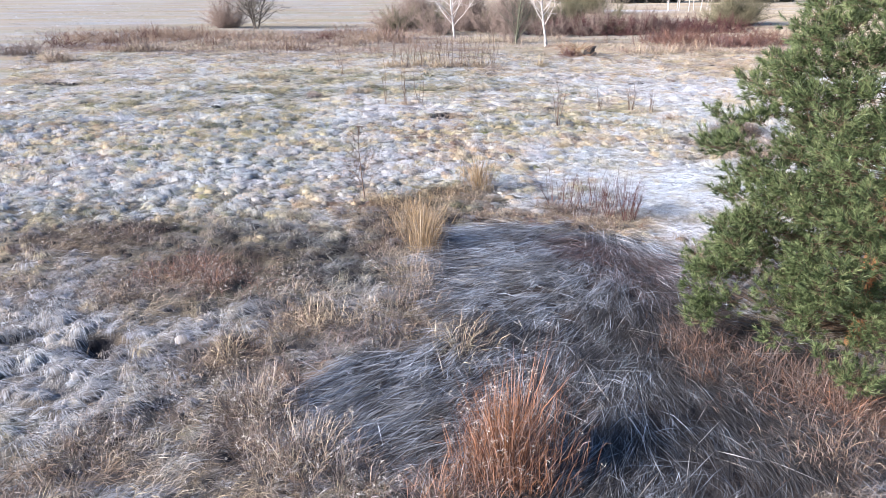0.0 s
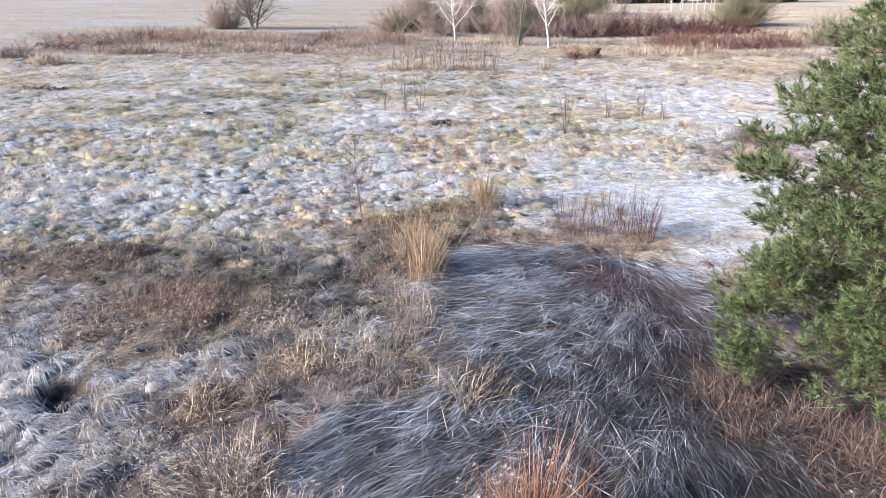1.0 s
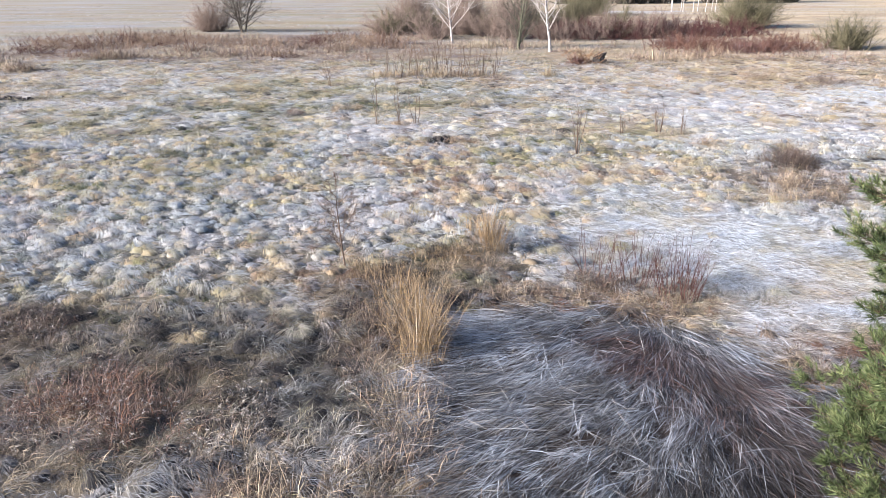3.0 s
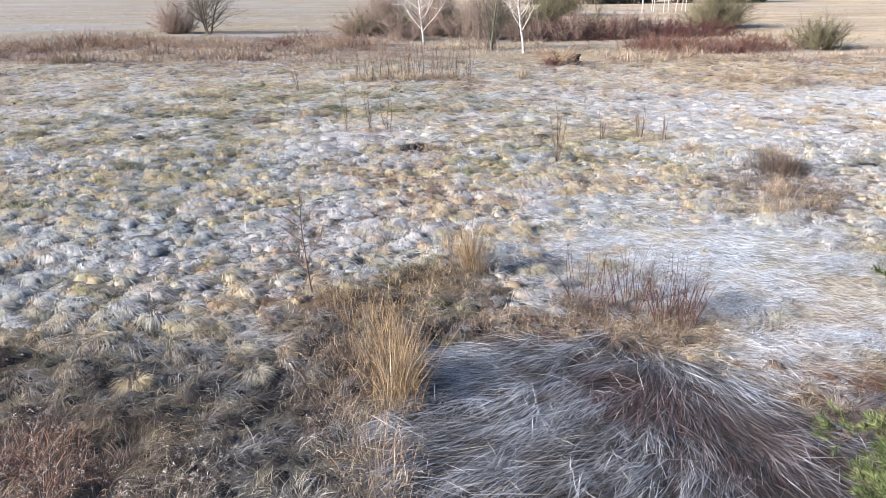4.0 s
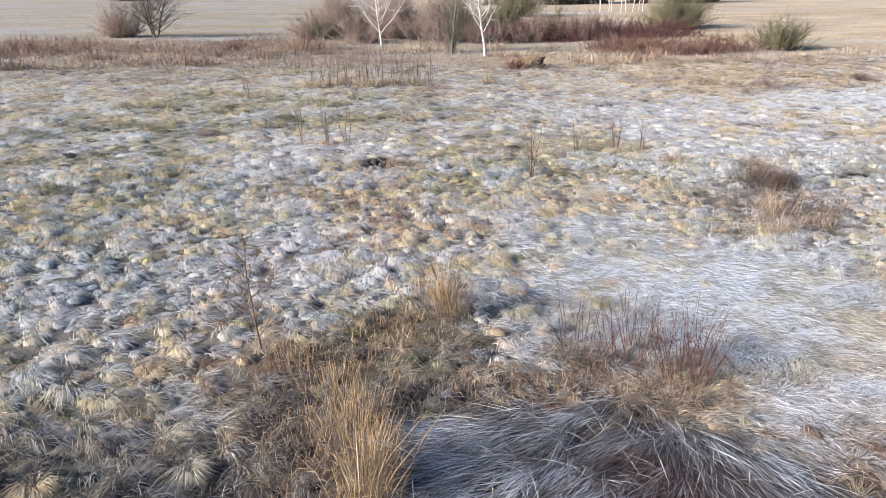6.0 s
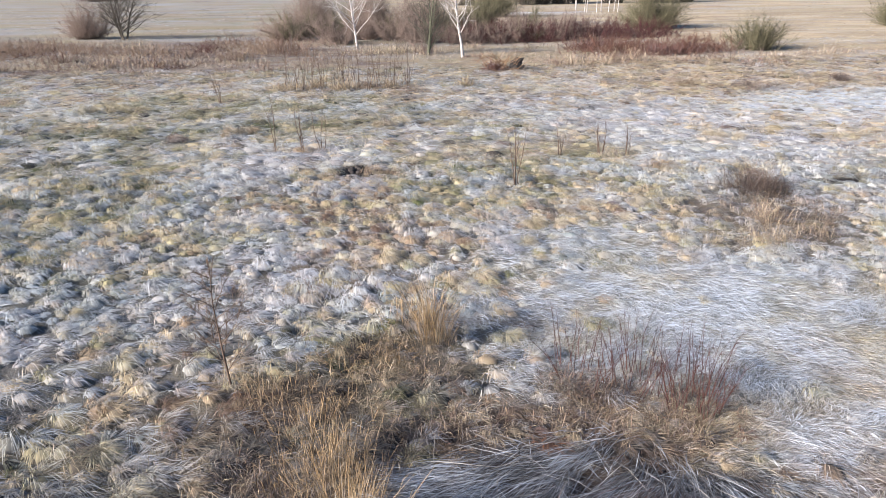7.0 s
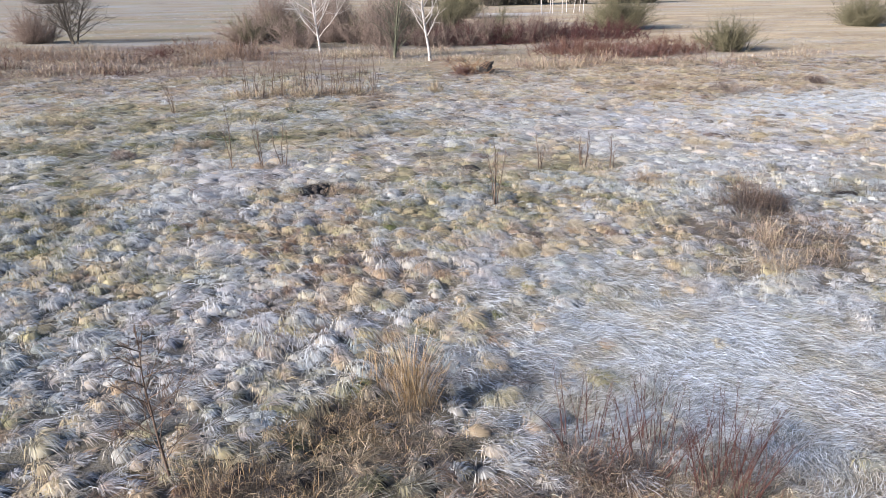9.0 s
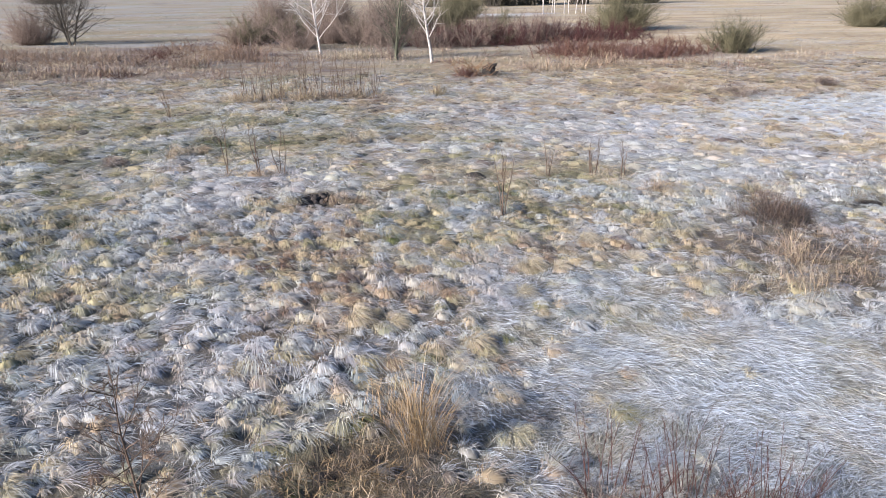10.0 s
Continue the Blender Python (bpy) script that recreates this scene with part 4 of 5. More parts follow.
# brown and red thickets at the meadow's end
for k, (cx, cy, rx, ry, n, tall, c) in enumerate((
    (-22.6, 87, 3.0, 1.6, 380, 1.8, (0.0, 0.62, 0.05)), (-18, 86.5, 2.6, 1.4, 340, 1.8, (0.0, 0.66, 0.05)), (-12.1, 93, 3.4, 1.8, 380, 1.8, (0.0, 0.66, 0.08)), (-6.6, 96, 3.2, 1.8, 380, 2.0, (0.0, 0.76, 0.06)), (-31, 106, 3, 3, 360, 1.2, (0.05, 0.68, 0.15)), (-22, 101, 3, 3, 360, 1.3, (0.1, 0.66, 0.15)), (-14, 108, 4, 3, 360, 1.2, (0.1, 0.68, 0.15)), (-42, 96, 4, 4, 420, 1.6, (0.0, 0.76, 0.1)), (-46.5, 79.8, 3.0, 1.5, 500, 1.6, (0.1, 0.72, 0.35)), (-39.2, 73.8, 1.6, 1.2, 420, 1.9, (0.05, 0.6, 0.05)), (-34.8, 84.0, 4.0, 1.6, 900, 1.9, (0.08, 0.62, 0.08)), (-40, 103, 5.0, 2.5, 900, 2.4, (0.0, 0.7, 0.1)), (-29.3, 92, 2.4, 1.4, 420, 1.3, (0.1, 0.64, 0.1)), (-36, 109, 3.5, 2.0, 500, 1.6, (0.0, 0.8, 0.2)), (-16.9, 95, 3.0, 1.4, 500, 1.5, (0.1, 0.7, 0.2)), (-7.1, 101, 2.4, 1.6, 500, 2.6, (0.05, 0.8, 0.05)), (13.7, 78.3, 0.8, 0.6, 420, 1.7, (0.0, 0.9, 0.0)), (9.3, 68.4, 0.6, 0.4, 160, 1.5, (0.0, 0.46, 0.0)), (-3, 112, 4, 4, 360, 1.4, (0.05, 0.7, 0.2)),
    (18.5, 109, 5, 3, 1300, 2.4, (0.0, 0.82, 0.35)), (26, 110, 6, 4, 1600, 2.8, (0.0, 0.84, 0.3)), (35, 112, 6, 4, 1600, 2.8, (0.0, 0.84, 0.3)), (30, 96, 5, 3, 1000, 2.2, (0.0, 0.84, 0.2)), (34.5, 88, 3.2, 1.6, 1000, 2.3, (0.0, 0.88, 0.05)), (39, 90, 3.0, 1.6, 420, 2.0, (0.0, 0.84, 0.08)), (22.4, 80.5, 4.0, 2.0, 480, 2.0, (0.02, 0.6, 0.08)), (28, 83, 4.0, 2.0, 420, 2.0, (0.02, 0.62, 0.08)), (7, 96.5, 6.5, 2.0, 1300, 1.3, (0.12, 0.45, 0.0)), (16, 90, 4, 2.0, 300, 1.2, TAN), (52, 85, 7, 3, 420, 1.3, TAN))):
    clump("thicket", cx, cy, rx, ry, n, tall, c, "dark red thicket of dogwood stems" if c[1] > 0.8 else "low brown thicket of withered stems", "thicket", "thickets", 0.25, wide=0.04, leafy=2, seed=160 + k, arch=0.3, mat=RED_STEM if c[1] > 0.8 else None)
for k in range(18):
    r = random.Random(546 + k)
    cx, cy = r.uniform(14, 48), r.uniform(76, 112)
    c = (0.04, r.uniform(0.5, 0.88), r.uniform(0.0, 0.12))
    clump("thicket", cx, cy, r.uniform(1.2, 3.2), r.uniform(1.6, 3.2), 260, r.uniform(0.6, 1.6), c, "dark red thicket of dogwood stems" if c[1] > 0.8 else "low brown thicket of withered stems", "thicket", "thickets", 0.3, wide=0.035, leafy=2, seed=520 + k, arch=0.4, mat=RED_STEM if c[1] > 0.8 else None)


# ---- withered growth between the meadow and the bushes ----
def weed_belt(n):
    x, y = rng.uniform(-62, 62, n), rng.uniform(80, 128, n)
    lump = fnoise(x, y, 7.0, 121)
    keep = lump + rng.uniform(-0.12, 0.12, n) > 0.54 + 0.25 * np.clip((86 - y) / 6, 0, 1) + 0.12 * np.clip((x - 44) / 6, 0, 1)
    x, y, lump = x[keep], y[keep], lump[keep]
    n = len(x)
    tone = 0.62 + (fnoise(x, y, 9.0, 123) - 0.5) * 0.9 + rng.normal(0, 0.05, n)
    coats = np.stack([rng.normal(0.14, 0.1, n), tone, 0.06 + np.abs(rng.normal(0, 0.14, n)) + 0.25 * np.clip((y - 100) / 20, 0, 1)], 1)
    base = np.stack([x, y, height(x, y) - 0.02], 1)
    rise = np.clip(rng.normal(0.65, 0.25, n), 0.2, 0.99)
    ribbons("weed_belt", base, unit(rng.uniform(0, 6.28, n)), rng.uniform(0.25, 0.85, n) * (0.5 + lump), rng.uniform(0.02, 0.05, n), rise, rng.uniform(0.1, 0.6, n), np.clip(coats, 0, 1), REED,
            label="belt of brown and straw-coloured withered weeds", category="weeds", kind="stuff")


weed_belt(70000)


# ---- loose tufts that stand out of the meadow ----
def tuft(name, x, y, size, n, c, label, seed=0, rise=0.42, wide=1.0):
    r = np.random.default_rng(seed + 3000)
    ob = thing(name, x, y, label, "grass", "grass tufts", 0.0)
    a = r.uniform(0, 6.28, n)
    f = np.abs(r.normal(0, 0.12, n)) * size
    base = np.stack([np.cos(a) * f, np.sin(a) * f, r.uniform(0.0, 0.12, n) * size], 1)
    up = np.clip(r.normal(rise, 0.2, n), 0.1, 0.97)
    coats = np.clip(np.array(c)[None] + r.normal(0, 0.07, (n, 3)), 0, 1)
    way = unit(a + r.normal(0, 0.4, n)) * r.uniform(0.4, 1.0, n)[:, None] + unit(np.full(n, -0.5 + r.normal(0, 0.7))) * 0.75
    way /= np.linalg.norm(way, axis=1)[:, None] + 1e-6
    ribbons("blades", base, way, r.uniform(0.6, 1.1, n) * size, r.uniform(0.006, 0.012, n) * wide, up, up * 1.0 + 0.35, coats, GRASS, ob, kind="stuff")
    return ob


for k, (x, y, s, c) in enumerate((
    (5.85, 34.8, 0.75, (0.1, 0.42, 0)), (6.7, 34.5, 0.6, (0.15, 0.44, 0)), (5.2, 33.1, 0.6, (0.3, 0.3, 0)), (0.6, 32.3, 0.7, (0.1, 0.42, 0)), (1.5, 32.0, 0.6, (0.12, 0.45, 0)), (19.2, 47.4, 1.1, (0.15, 0.4, 0)), (20.2, 47.0, 0.8, (0.2, 0.4, 0)), (3.3, 30.6, 0.6, (0.1, 0.46, 0)), (8.3, 36.5, 0.7, (0.2, 0.4, 0)), (10.2, 36.3, 0.6, (0.2, 0.42, 0)), (9.2, 34.7, 0.6, (0.25, 0.4, 0)), (-6.1, 21.2, 0.55, (0.0, 0.4, 0)), (-5.0, 23.6, 0.6, (0.3, 0.28, 0)), (-4.2, 22.3, 0.6, (0.35, 0.3, 0)), (-3.6, 21.3, 0.55, (0.45, 0.3, 0)), (-1.2, 28.6, 0.5, (0.2, 0.35, 0)), (-5.6, 27.2, 0.5, (0.2, 0.3, 0)), (-2.2, 30.5, 0.5, (0.15, 0.36, 0)), (-7.5, 29.6, 0.5, (0.15, 0.3, 0)), (2.4, 36.9, 0.5, (0.1, 0.44, 0)), (-10.6, 38.0, 0.8, (0.05, 0.2, 0)), (-12.5, 36.5, 0.7, (0.05, 0.24, 0)), (-13.7, 40.5, 0.9, (0.0, 0.2, 0.1)), (-8.9, 44.0, 0.8, (0.05, 0.25, 0)))):
    tuft("grass_tuft", x, y, s, 320 if c[1] < 0.38 else 560, (c[0], min(c[1], 0.38), 0.0) if c[1] > 0.38 else (c[0] * 0.6, c[1], c[2] + 0.22), "mound of bleached grass standing out of the rime" if c[1] > 0.38 else "olive-green grass tuft among rimed grass", k)
tuft("green_tuft", 3.25, 27.0, 0.6, 200, (0.15, 0.24, 0), "yellow-green sedge tuft on the rimed lawn", 60)


# tufts farther off
for k, (cx, cy, rx, ry, n, tall, c) in enumerate(((-6.5, 52.5, 1.3, 0.7, 520, 1.1, (0.0, 0.46, 0.28)), (1.8, 53.3, 1.0, 0.6, 460, 1.1, (0.0, 0.42, 0.25)), (-15.8, 60.2, 2.0, 0.8, 520, 1.2, (0.0, 0.3, 0.3)), (-9.4, 50.8, 0.5, 0.4, 90, 0.9, BROWN), (-12.3, 54.4, 1.8, 0.8, 520, 0.9, (0.0, 0.18, 0.35)), (-18.5, 52.0, 1.5, 0.8, 420, 0.8, (0.0, 0.16, 0.35)), (-9.0, 57.5, 1.8, 0.7, 420, 0.7, (0.0, 0.14, 0.35)), (3.5, 57.0, 1.8, 0.7, 380, 0.6, (0.0, 0.16, 0.35)), (-21.0, 47.5, 1.2, 0.7, 360, 0.7, (0.0, 0.2, 0.35)), (-13.0, 46.0, 0.9, 0.5, 260, 0.6, (0.0, 0.2, 0.35)), (20.6, 59.4, 2.6, 0.9, 300, 0.9, (0.0, 0.46, 0.0)), (27.3, 66.7, 2.4, 1.2, 340, 1.5, TAN), (31.0, 64.4, 2.4, 1.2, 340, 1.3, BROWN), (35.4, 63.3, 2.4, 1.2, 300, 1.2, TAN), (40.1, 66.0, 1.5, 0.8, 200, 1.5, DARKB), (-4.0, 60.5, 2.0, 0.8, 420, 0.8, (0.0, 0.14, 0.3)), (9.0, 50.0, 1.4, 0.7, 200, 0.6, TAN))):
    for q in range(4 + int(2 * rx)):
        r = random.Random(900 + 20 * k + q)
        tuft("tall_grass_tuft", cx + r.gauss(0, 0.5) * rx, cy + r.gauss(0, 0.9) * ry, tall * r.uniform(0.55, 1.0), 110, (c[0] + r.uniform(0, 0.25), c[1] + r.uniform(-0.06, 0.06), c[2] * 0.9), "olive-green grass tuft far out in the meadow" if c[1] < 0.35 else "tall dry grass tuft far out in the meadow", 900 + 20 * k + q, 0.62, 1.9)

for k in range(110):
    r = random.Random(1400 + k)
    east = k < 62
    x, y = (r.uniform(11, 46), r.uniform(42, 84)) if east else (r.uniform(-26, 9), r.uniform(42, 66))
    c = (r.uniform(0.0, 0.25), r.uniform(0.36, 0.6), r.uniform(0.0, 0.3)) if east else (r.uniform(0.0, 0.3), r.uniform(0.12, 0.42), r.uniform(0.05, 0.3))
    tuft("tall_grass_tuft", x, y, r.uniform(0.4, 0.95), 90, c, "olive-green grass tuft far out in the meadow" if c[1] < 0.35 else "tall dry grass tuft far out in the meadow", 1400 + k, 0.58, 1.8)


# ---- woody plants ----
def shrub(name, x, y, tall, wide, stems, mat, label, category="shrub", twigs=6, thick=0.018, group="", seed=0, fan=0.7):
    r = np.random.default_rng(seed)
    ob = thing(name, x, y, label, category, group)
    for s in range(stems):
        a = r.uniform(0, 2 * math.pi)
        f = math.sqrt(r.uniform(0, 1))
        start = (math.cos(a) * f * wide * 0.3, math.sin(a) * f * wide * 0.3, 0)
        way = (math.cos(a) * f * fan + r.normal(0, 0.1), math.sin(a) * f * fan + r.normal(0, 0.1), 1)
        L = tall * r.uniform(0.6, 1.05)
        p = crooked(r, start, way, L, 6, 0.09, 0.03)
        v, qd = tubes([(p, np.linspace(thick, thick * 0.3, 6))], 4)
        stem = put("stem", mesh_from("stem", v, None, qd, None, True), mat, ob)
        rows = []
        for _ in range(twigs):
            g = r.uniform(0.3, 0.95)
            b = along(p, g)
            tw = (r.normal(0, 0.6), r.normal(0, 0.6), r.uniform(0.5, 1.2))
            rows.append((crooked(r, b, tw, L * r.uniform(0.12, 0.35) * (1.2 - g * 0.5), 3, 0.12), np.array([0.5, 0.35, 0.15]) * thick * (1.1 - 0.5 * g)))
        v, qd = tubes(rows, 3)
        put("twigs", mesh_from("twigs", v, None, qd, None, True), mat, stem, kind="stuff")
    return ob


def spikes(base, tip, radius):
    """Thin pointed twigs: three corners at the foot, one at the tip."""
    d = tip - base
    d /= np.linalg.norm(d, axis=1)[:, None] + 1e-9
    u = np.cross(d, np.where(np.abs(d[:, 2:3]) > 0.9, np.array([[1.0, 0, 0]]), np.array([[0, 0, 1.0]])))
    u /= np.linalg.norm(u, axis=1)[:, None] + 1e-9
    w = np.cross(d, u)
    ring = [base + (u * math.cos(a) + w * math.sin(a)) * radius[:, None] for a in (0.0, 2.094, 4.189)]
    o = np.arange(len(base))[:, None] * 4
    return np.stack(ring + [tip], 1).reshape(-1, 3), np.concatenate([o + np.array([0, 1, 3]), o + np.array([1, 2, 3]), o + np.array([2, 0, 3])], 1).reshape(-1, 3)


def bush(name, x, y, tall, wide, stems, mat, label, seed=0, thick=0.04, twigs=22, foot=0.2):
    """A dense leafless bush, rounded, of fine twigs."""
    r = np.random.default_rng(seed)
    ob = thing(name, x, y, label, "bush", "bushes")
    boughs, feet, tips = [], [], []
    for s in range(stems):
        a, f = r.uniform(0, 6.28), r.uniform(0, 1) ** 0.48
        way = np.array([math.cos(a) * f * wide * 0.5, math.sin(a) * f * wide * 0.5, tall * math.sqrt(max(0.02, 1 - f * f * 0.98))])
        L = np.linalg.norm(way) * r.uniform(0.4, 1.05)
        p = crooked(r, (r.normal(0, foot * 0.5) * wide, r.normal(0, foot * 0.5) * wide, 0), way, L, 5, 0.08, 0.01)
        boughs.append((p, np.linspace(thick, thick * 0.25, 5) * 0.8))
        g = r.uniform(0.05, 0.999, twigs) * 4
        i = g.astype(int)
        b = p[i] + (p[i + 1] - p[i]) * (g - i)[:, None]
        d = way / np.linalg.norm(way) * 0.8 + r.normal(0, 0.85, (twigs, 3)) + np.array([0, 0, 0.25])
        feet.append(b)
        tips.append(b + d * (L * r.uniform(0.08, 0.3, (twigs, 1))))
    v, qd = tubes(boughs, 4)
    put("boughs", mesh_from("boughs", v, None, qd, None, True), mat, ob, kind="stuff")
    feet, tips = np.concatenate(feet), np.concatenate(tips)
    v, t = spikes(feet, tips, r.uniform(0.2, 0.42, len(feet)) * thick)
    put("twigs", mesh_from("twigs", v, t), mat, ob, kind="stuff")
    return ob


def tree(name, x, y, tall, mat, twig_mat, label, thick=0.2, limbs=14, first=0.2, spread_=0.35, seed=0, lean=(0, 0), up=0.7, category="tree", trunks=1, fine=0.0):
    r = np.random.default_rng(seed)
    ob = thing(name, x, y, label, category)
    for k in range(trunks):
        a = r.uniform(0, 6.28)
        off = 0.0 if trunks == 1 else 0.25
        way = (lean[0] + (math.cos(a) * 0.3 if trunks > 1 else 0), lean[1] + (math.sin(a) * 0.3 if trunks > 1 else 0), 1)
        p = crooked(r, (math.cos(a) * off, math.sin(a) * off, 0), way, tall * (1 if k == 0 else r.uniform(0.6, 0.95)), 12, 0.035)
        rad = thick * np.linspace(1, 0.12, 12) ** 0.9
        rad[0] *= 1.3
        v, qd = tubes([(p, rad)], 8)
        put("trunk", mesh_from("trunk", v, None, qd, None, True), mat, ob)
        for m in range(limbs):
            f = first + (0.95 - first) * (m + r.uniform(0, 0.8)) / limbs
            b = along(p, f)
            a = m * 2.4 + r.uniform(-0.5, 0.5)
            L = tall * spread_ * (1.15 - f) * r.uniform(0.7, 1.2)
            lp = crooked(r, b, (math.cos(a), math.sin(a), up * r.uniform(0.6, 1.3)), L, 6, 0.12, 0.04)
            lr = max(thick * 0.42 * (1.1 - f), fine * 1.8)
            v, qd = tubes([(lp, np.linspace(lr, lr * 0.2, 6))], 5)
            put("limb", mesh_from("limb", v, None, qd, None, True), mat, ob)
            rows = []
            for _ in range(9):
                g = r.uniform(0.15, 1)
                tb = along(lp, g)
                d = lp[-1] - lp[0]
                d = d / np.linalg.norm(d) + r.normal(0, 0.55, 3)
                tp = crooked(r, tb, d, L * r.uniform(0.2, 0.45), 4, 0.15, 0.02)
                rows.append((tp, np.linspace(max(lr * 0.35, fine), max(lr * 0.1, fine * 0.5), 4)))
                for _ in range(2):
                    h = along(tp, r.uniform(0.3, 0.9))
                    rows.append((crooked(r, h, d + r.normal(0, 0.6, 3), L * r.uniform(0.08, 0.2), 3, 0.1), np.linspace(max(lr * 0.16, fine * 0.7), max(lr * 0.07, fine * 0.4), 3)))
            v, qd = tubes(rows, 3)
            put("twigs", mesh_from("twigs", v, None, qd), twig_mat, ob, kind="stuff")
    return ob


# birches and their neighbour
tree("birch_tree", 1.65, 101.5, 15, BIRCH, BIRCH, "leafless white-barked birch tree in dry grass", 0.13, 44, 0.10, 0.36, 3, (0.0, 0), 0.9)
tree("birch_tree", 12.85, 91.0, 15, BIRCH, BIRCH, "leaning leafless white-barked birch tree", 0.15, 34, 0.16, 0.26, 8, (-0.06, 0), 0.9)
tree("alder_tree", 9.35, 93.8, 13, GREEN_BARK, DARK_BARK, "leafless grey-green tree in dry grass", 0.10, 22, 0.05, 0.32, 5, (-0.03, 0), 1.2, trunks=3, fine=0.016)
tree("bushy_tree", -30.6, 121.5, 8.5, DARK_BARK, DARK_BARK, "dark leafless bushy tree at the field edge", 0.14, 34, 0.1, 0.6, 6, (0, 0), 0.75, trunks=3, fine=0.013)

shrub("red_willow", 4.4, 25.0, 1.5, 2.0, 18, RED_TWIG, "bushy red-stemmed willow shrub beside the reed bed", seed=11, twigs=6, thick=0.0095, fan=0.35)
shrub("red_willow", 5.5, 24.5, 1.65, 2.2, 28, RED_TWIG, "bushy red-stemmed willow shrub beside the reed bed", seed=12, twigs=6, thick=0.0095, fan=0.35)
shrub("red_willow", 6.3, 23.6, 1.8, 1.8, 46, RED_TWIG, "bushy red-stemmed willow shrub beside the reed bed", seed=14, twigs=6, thick=0.0095, fan=0.3)
for k, (cx, cy) in enumerate(((5.0, 24.2), (6.2, 23.2), (3.9, 24.4))):
    clump("willow_undergrowth", cx, cy, 1.2, 0.8, 800, 0.55, (0.02, 0.74, 0.34), "low tan grass at the foot of the red willows", "grass", lean=0.45, seed=200 + k, arch=0.7)
tree("birch_sapling", -2.92, 25.6, 3.1, SAPLING, SAPLING, "slender leafless birch sapling in the grass", 0.028, 20, 0.14, 0.46, 13, (-0.05, 0), 0.9, "sapling", fine=0.006)
for k, (sx, sy, st, n) in enumerate(((-3.8, 47.6, 4.0, 2), (-2.4, 47.6, 2.7, 3), (-1.5, 47.4, 2.7, 3), (6.5, 39.6, 2.7, 5), (11.7, 44.0, 2.0, 5), (9.9, 44.6, 1.6, 3), (12.9, 43.6, 1.7, 3), (-8.7, 63.0, 2.4, 3))):
    shrub("sapling", sx, sy, st, 0.5, n, SAPLING, "thin leafless sapling standing in rimed grass", "sapling", 8, 0.022, "saplings of the meadow", 20 + k, 0.2)
    clump("sapling_grass", sx, sy, 0.45, 0.4, 90, 0.6, TAN, "tan grass at the foot of a sapling", "grass", "grass at the saplings", 0.35, wide=0.018, seed=220 + k, arch=0.6)
for k in range(24):
    r = random.Random(k)
    shrub("sapling", -5.2 + 10.2 * (k + r.random()) / 24, 69.0 + r.uniform(-1.2, 1.2), r.uniform(1.8, 4.4), 0.5, 2 + k % 3, SAPLING, "thin leafless sapling in a row of saplings", "sapling", 6, 0.02, "row of saplings", 50 + k, 0.15)
for k in range(5):
    clump("sapling_grass", -4.4 + 2.1 * k, 68.8 + 0.7 * math.sin(k * 2.3), 1.3, 0.9, 480, 1.6, (0.02, 0.5, 0.0) if k != 3 else (0.0, 0.6, 0.05), "tan grass at the foot of a row of saplings", "grass", "grass at the saplings", 0.35, wide=0.03, seed=240 + k, arch=0.5)
for k, (sx, sy, st, sw, n, m, lab) in enumerate((
    (50.5, 128.0, 5.8, 13, 250, OLIVE_TWIG, "dense rounded olive-brown leafless bush"),
    (47.8, 92.0, 3.9, 7.5, 110, OLIVE_TWIG, "sparse olive-brown leafless bush"),
    (9.3, 94.4, 4.0, 5.0, 7, BROWN_TWIG, "thin brown leafless bush at the foot of a tree"),
    (94.0, 126.0, 5.0, 11, 190, OLIVE_TWIG, "dense rounded olive-brown leafless bush"),
    (-4.5, 132.0, 7.0, 10, 110, BROWN_TWIG, "large brown leafless thicket bush"),
    (4.0, 126.0, 6.5, 9, 110, BROWN_TWIG, "large brown leafless thicket bush"),
    (12.0, 122.0, 6.5, 9, 110, BROWN_TWIG, "large brown leafless thicket bush"),
    (22.0, 128.0, 6.5, 9, 110, OLIVE_TWIG, "large brown leafless thicket bush"),
    (34.0, 172.0, 8.0, 13, 110, OLIVE_TWIG, "large brown leafless thicket bush"),
    (-36.0, 124.0, 5.0, 9, 90, BROWN_TWIG, "grey-brown leafless bush beside a dark tree"),
    (-95.0, 330.0, 8.0, 30, 90, DARK_BARK, "dark distant bush at the field edge"),
)):
    bush("field_bush", sx, sy, st, sw, n, m, lab, 100 + k, 0.045, 64)
for k in range(32):
    r = random.Random(600 + k)
    bush("field_bush", -9 + 1.3 * k + r.uniform(-1, 1), r.uniform(106, 134), r.uniform(2.4, 5.0), r.uniform(7, 11), 40, (BROWN_TWIG, BROWN_TWIG, OLIVE_TWIG)[k % 3], "brown leafless bush in a thicket behind the birches", 600 + k, 0.045, 60)
for k, (cx, cy, tall, wide) in enumerate(((17, 110, 2.6, 6), (20.5, 112, 2.8, 6.5), (24, 110, 3.0, 7), (28, 111, 3.0, 7), (32, 112, 3.2, 7), (36, 113, 3.0, 7), (39.5, 114, 3.0, 7), (43, 112, 2.6, 6), (29.5, 93, 2.0, 5), (33, 92, 2.2, 5), (37, 91, 2.2, 5), (40.5, 91.5, 2.0, 5))):
    bush("dogwood_shrub", cx, cy, tall, wide, 90, DOGWOOD if cy > 100 else RUSTY_DOGWOOD, "dense dark red leafless dogwood shrub" if cy > 100 else "dense rusty red leafless dogwood shrub", 660 + k, 0.034, 40, 0.8)
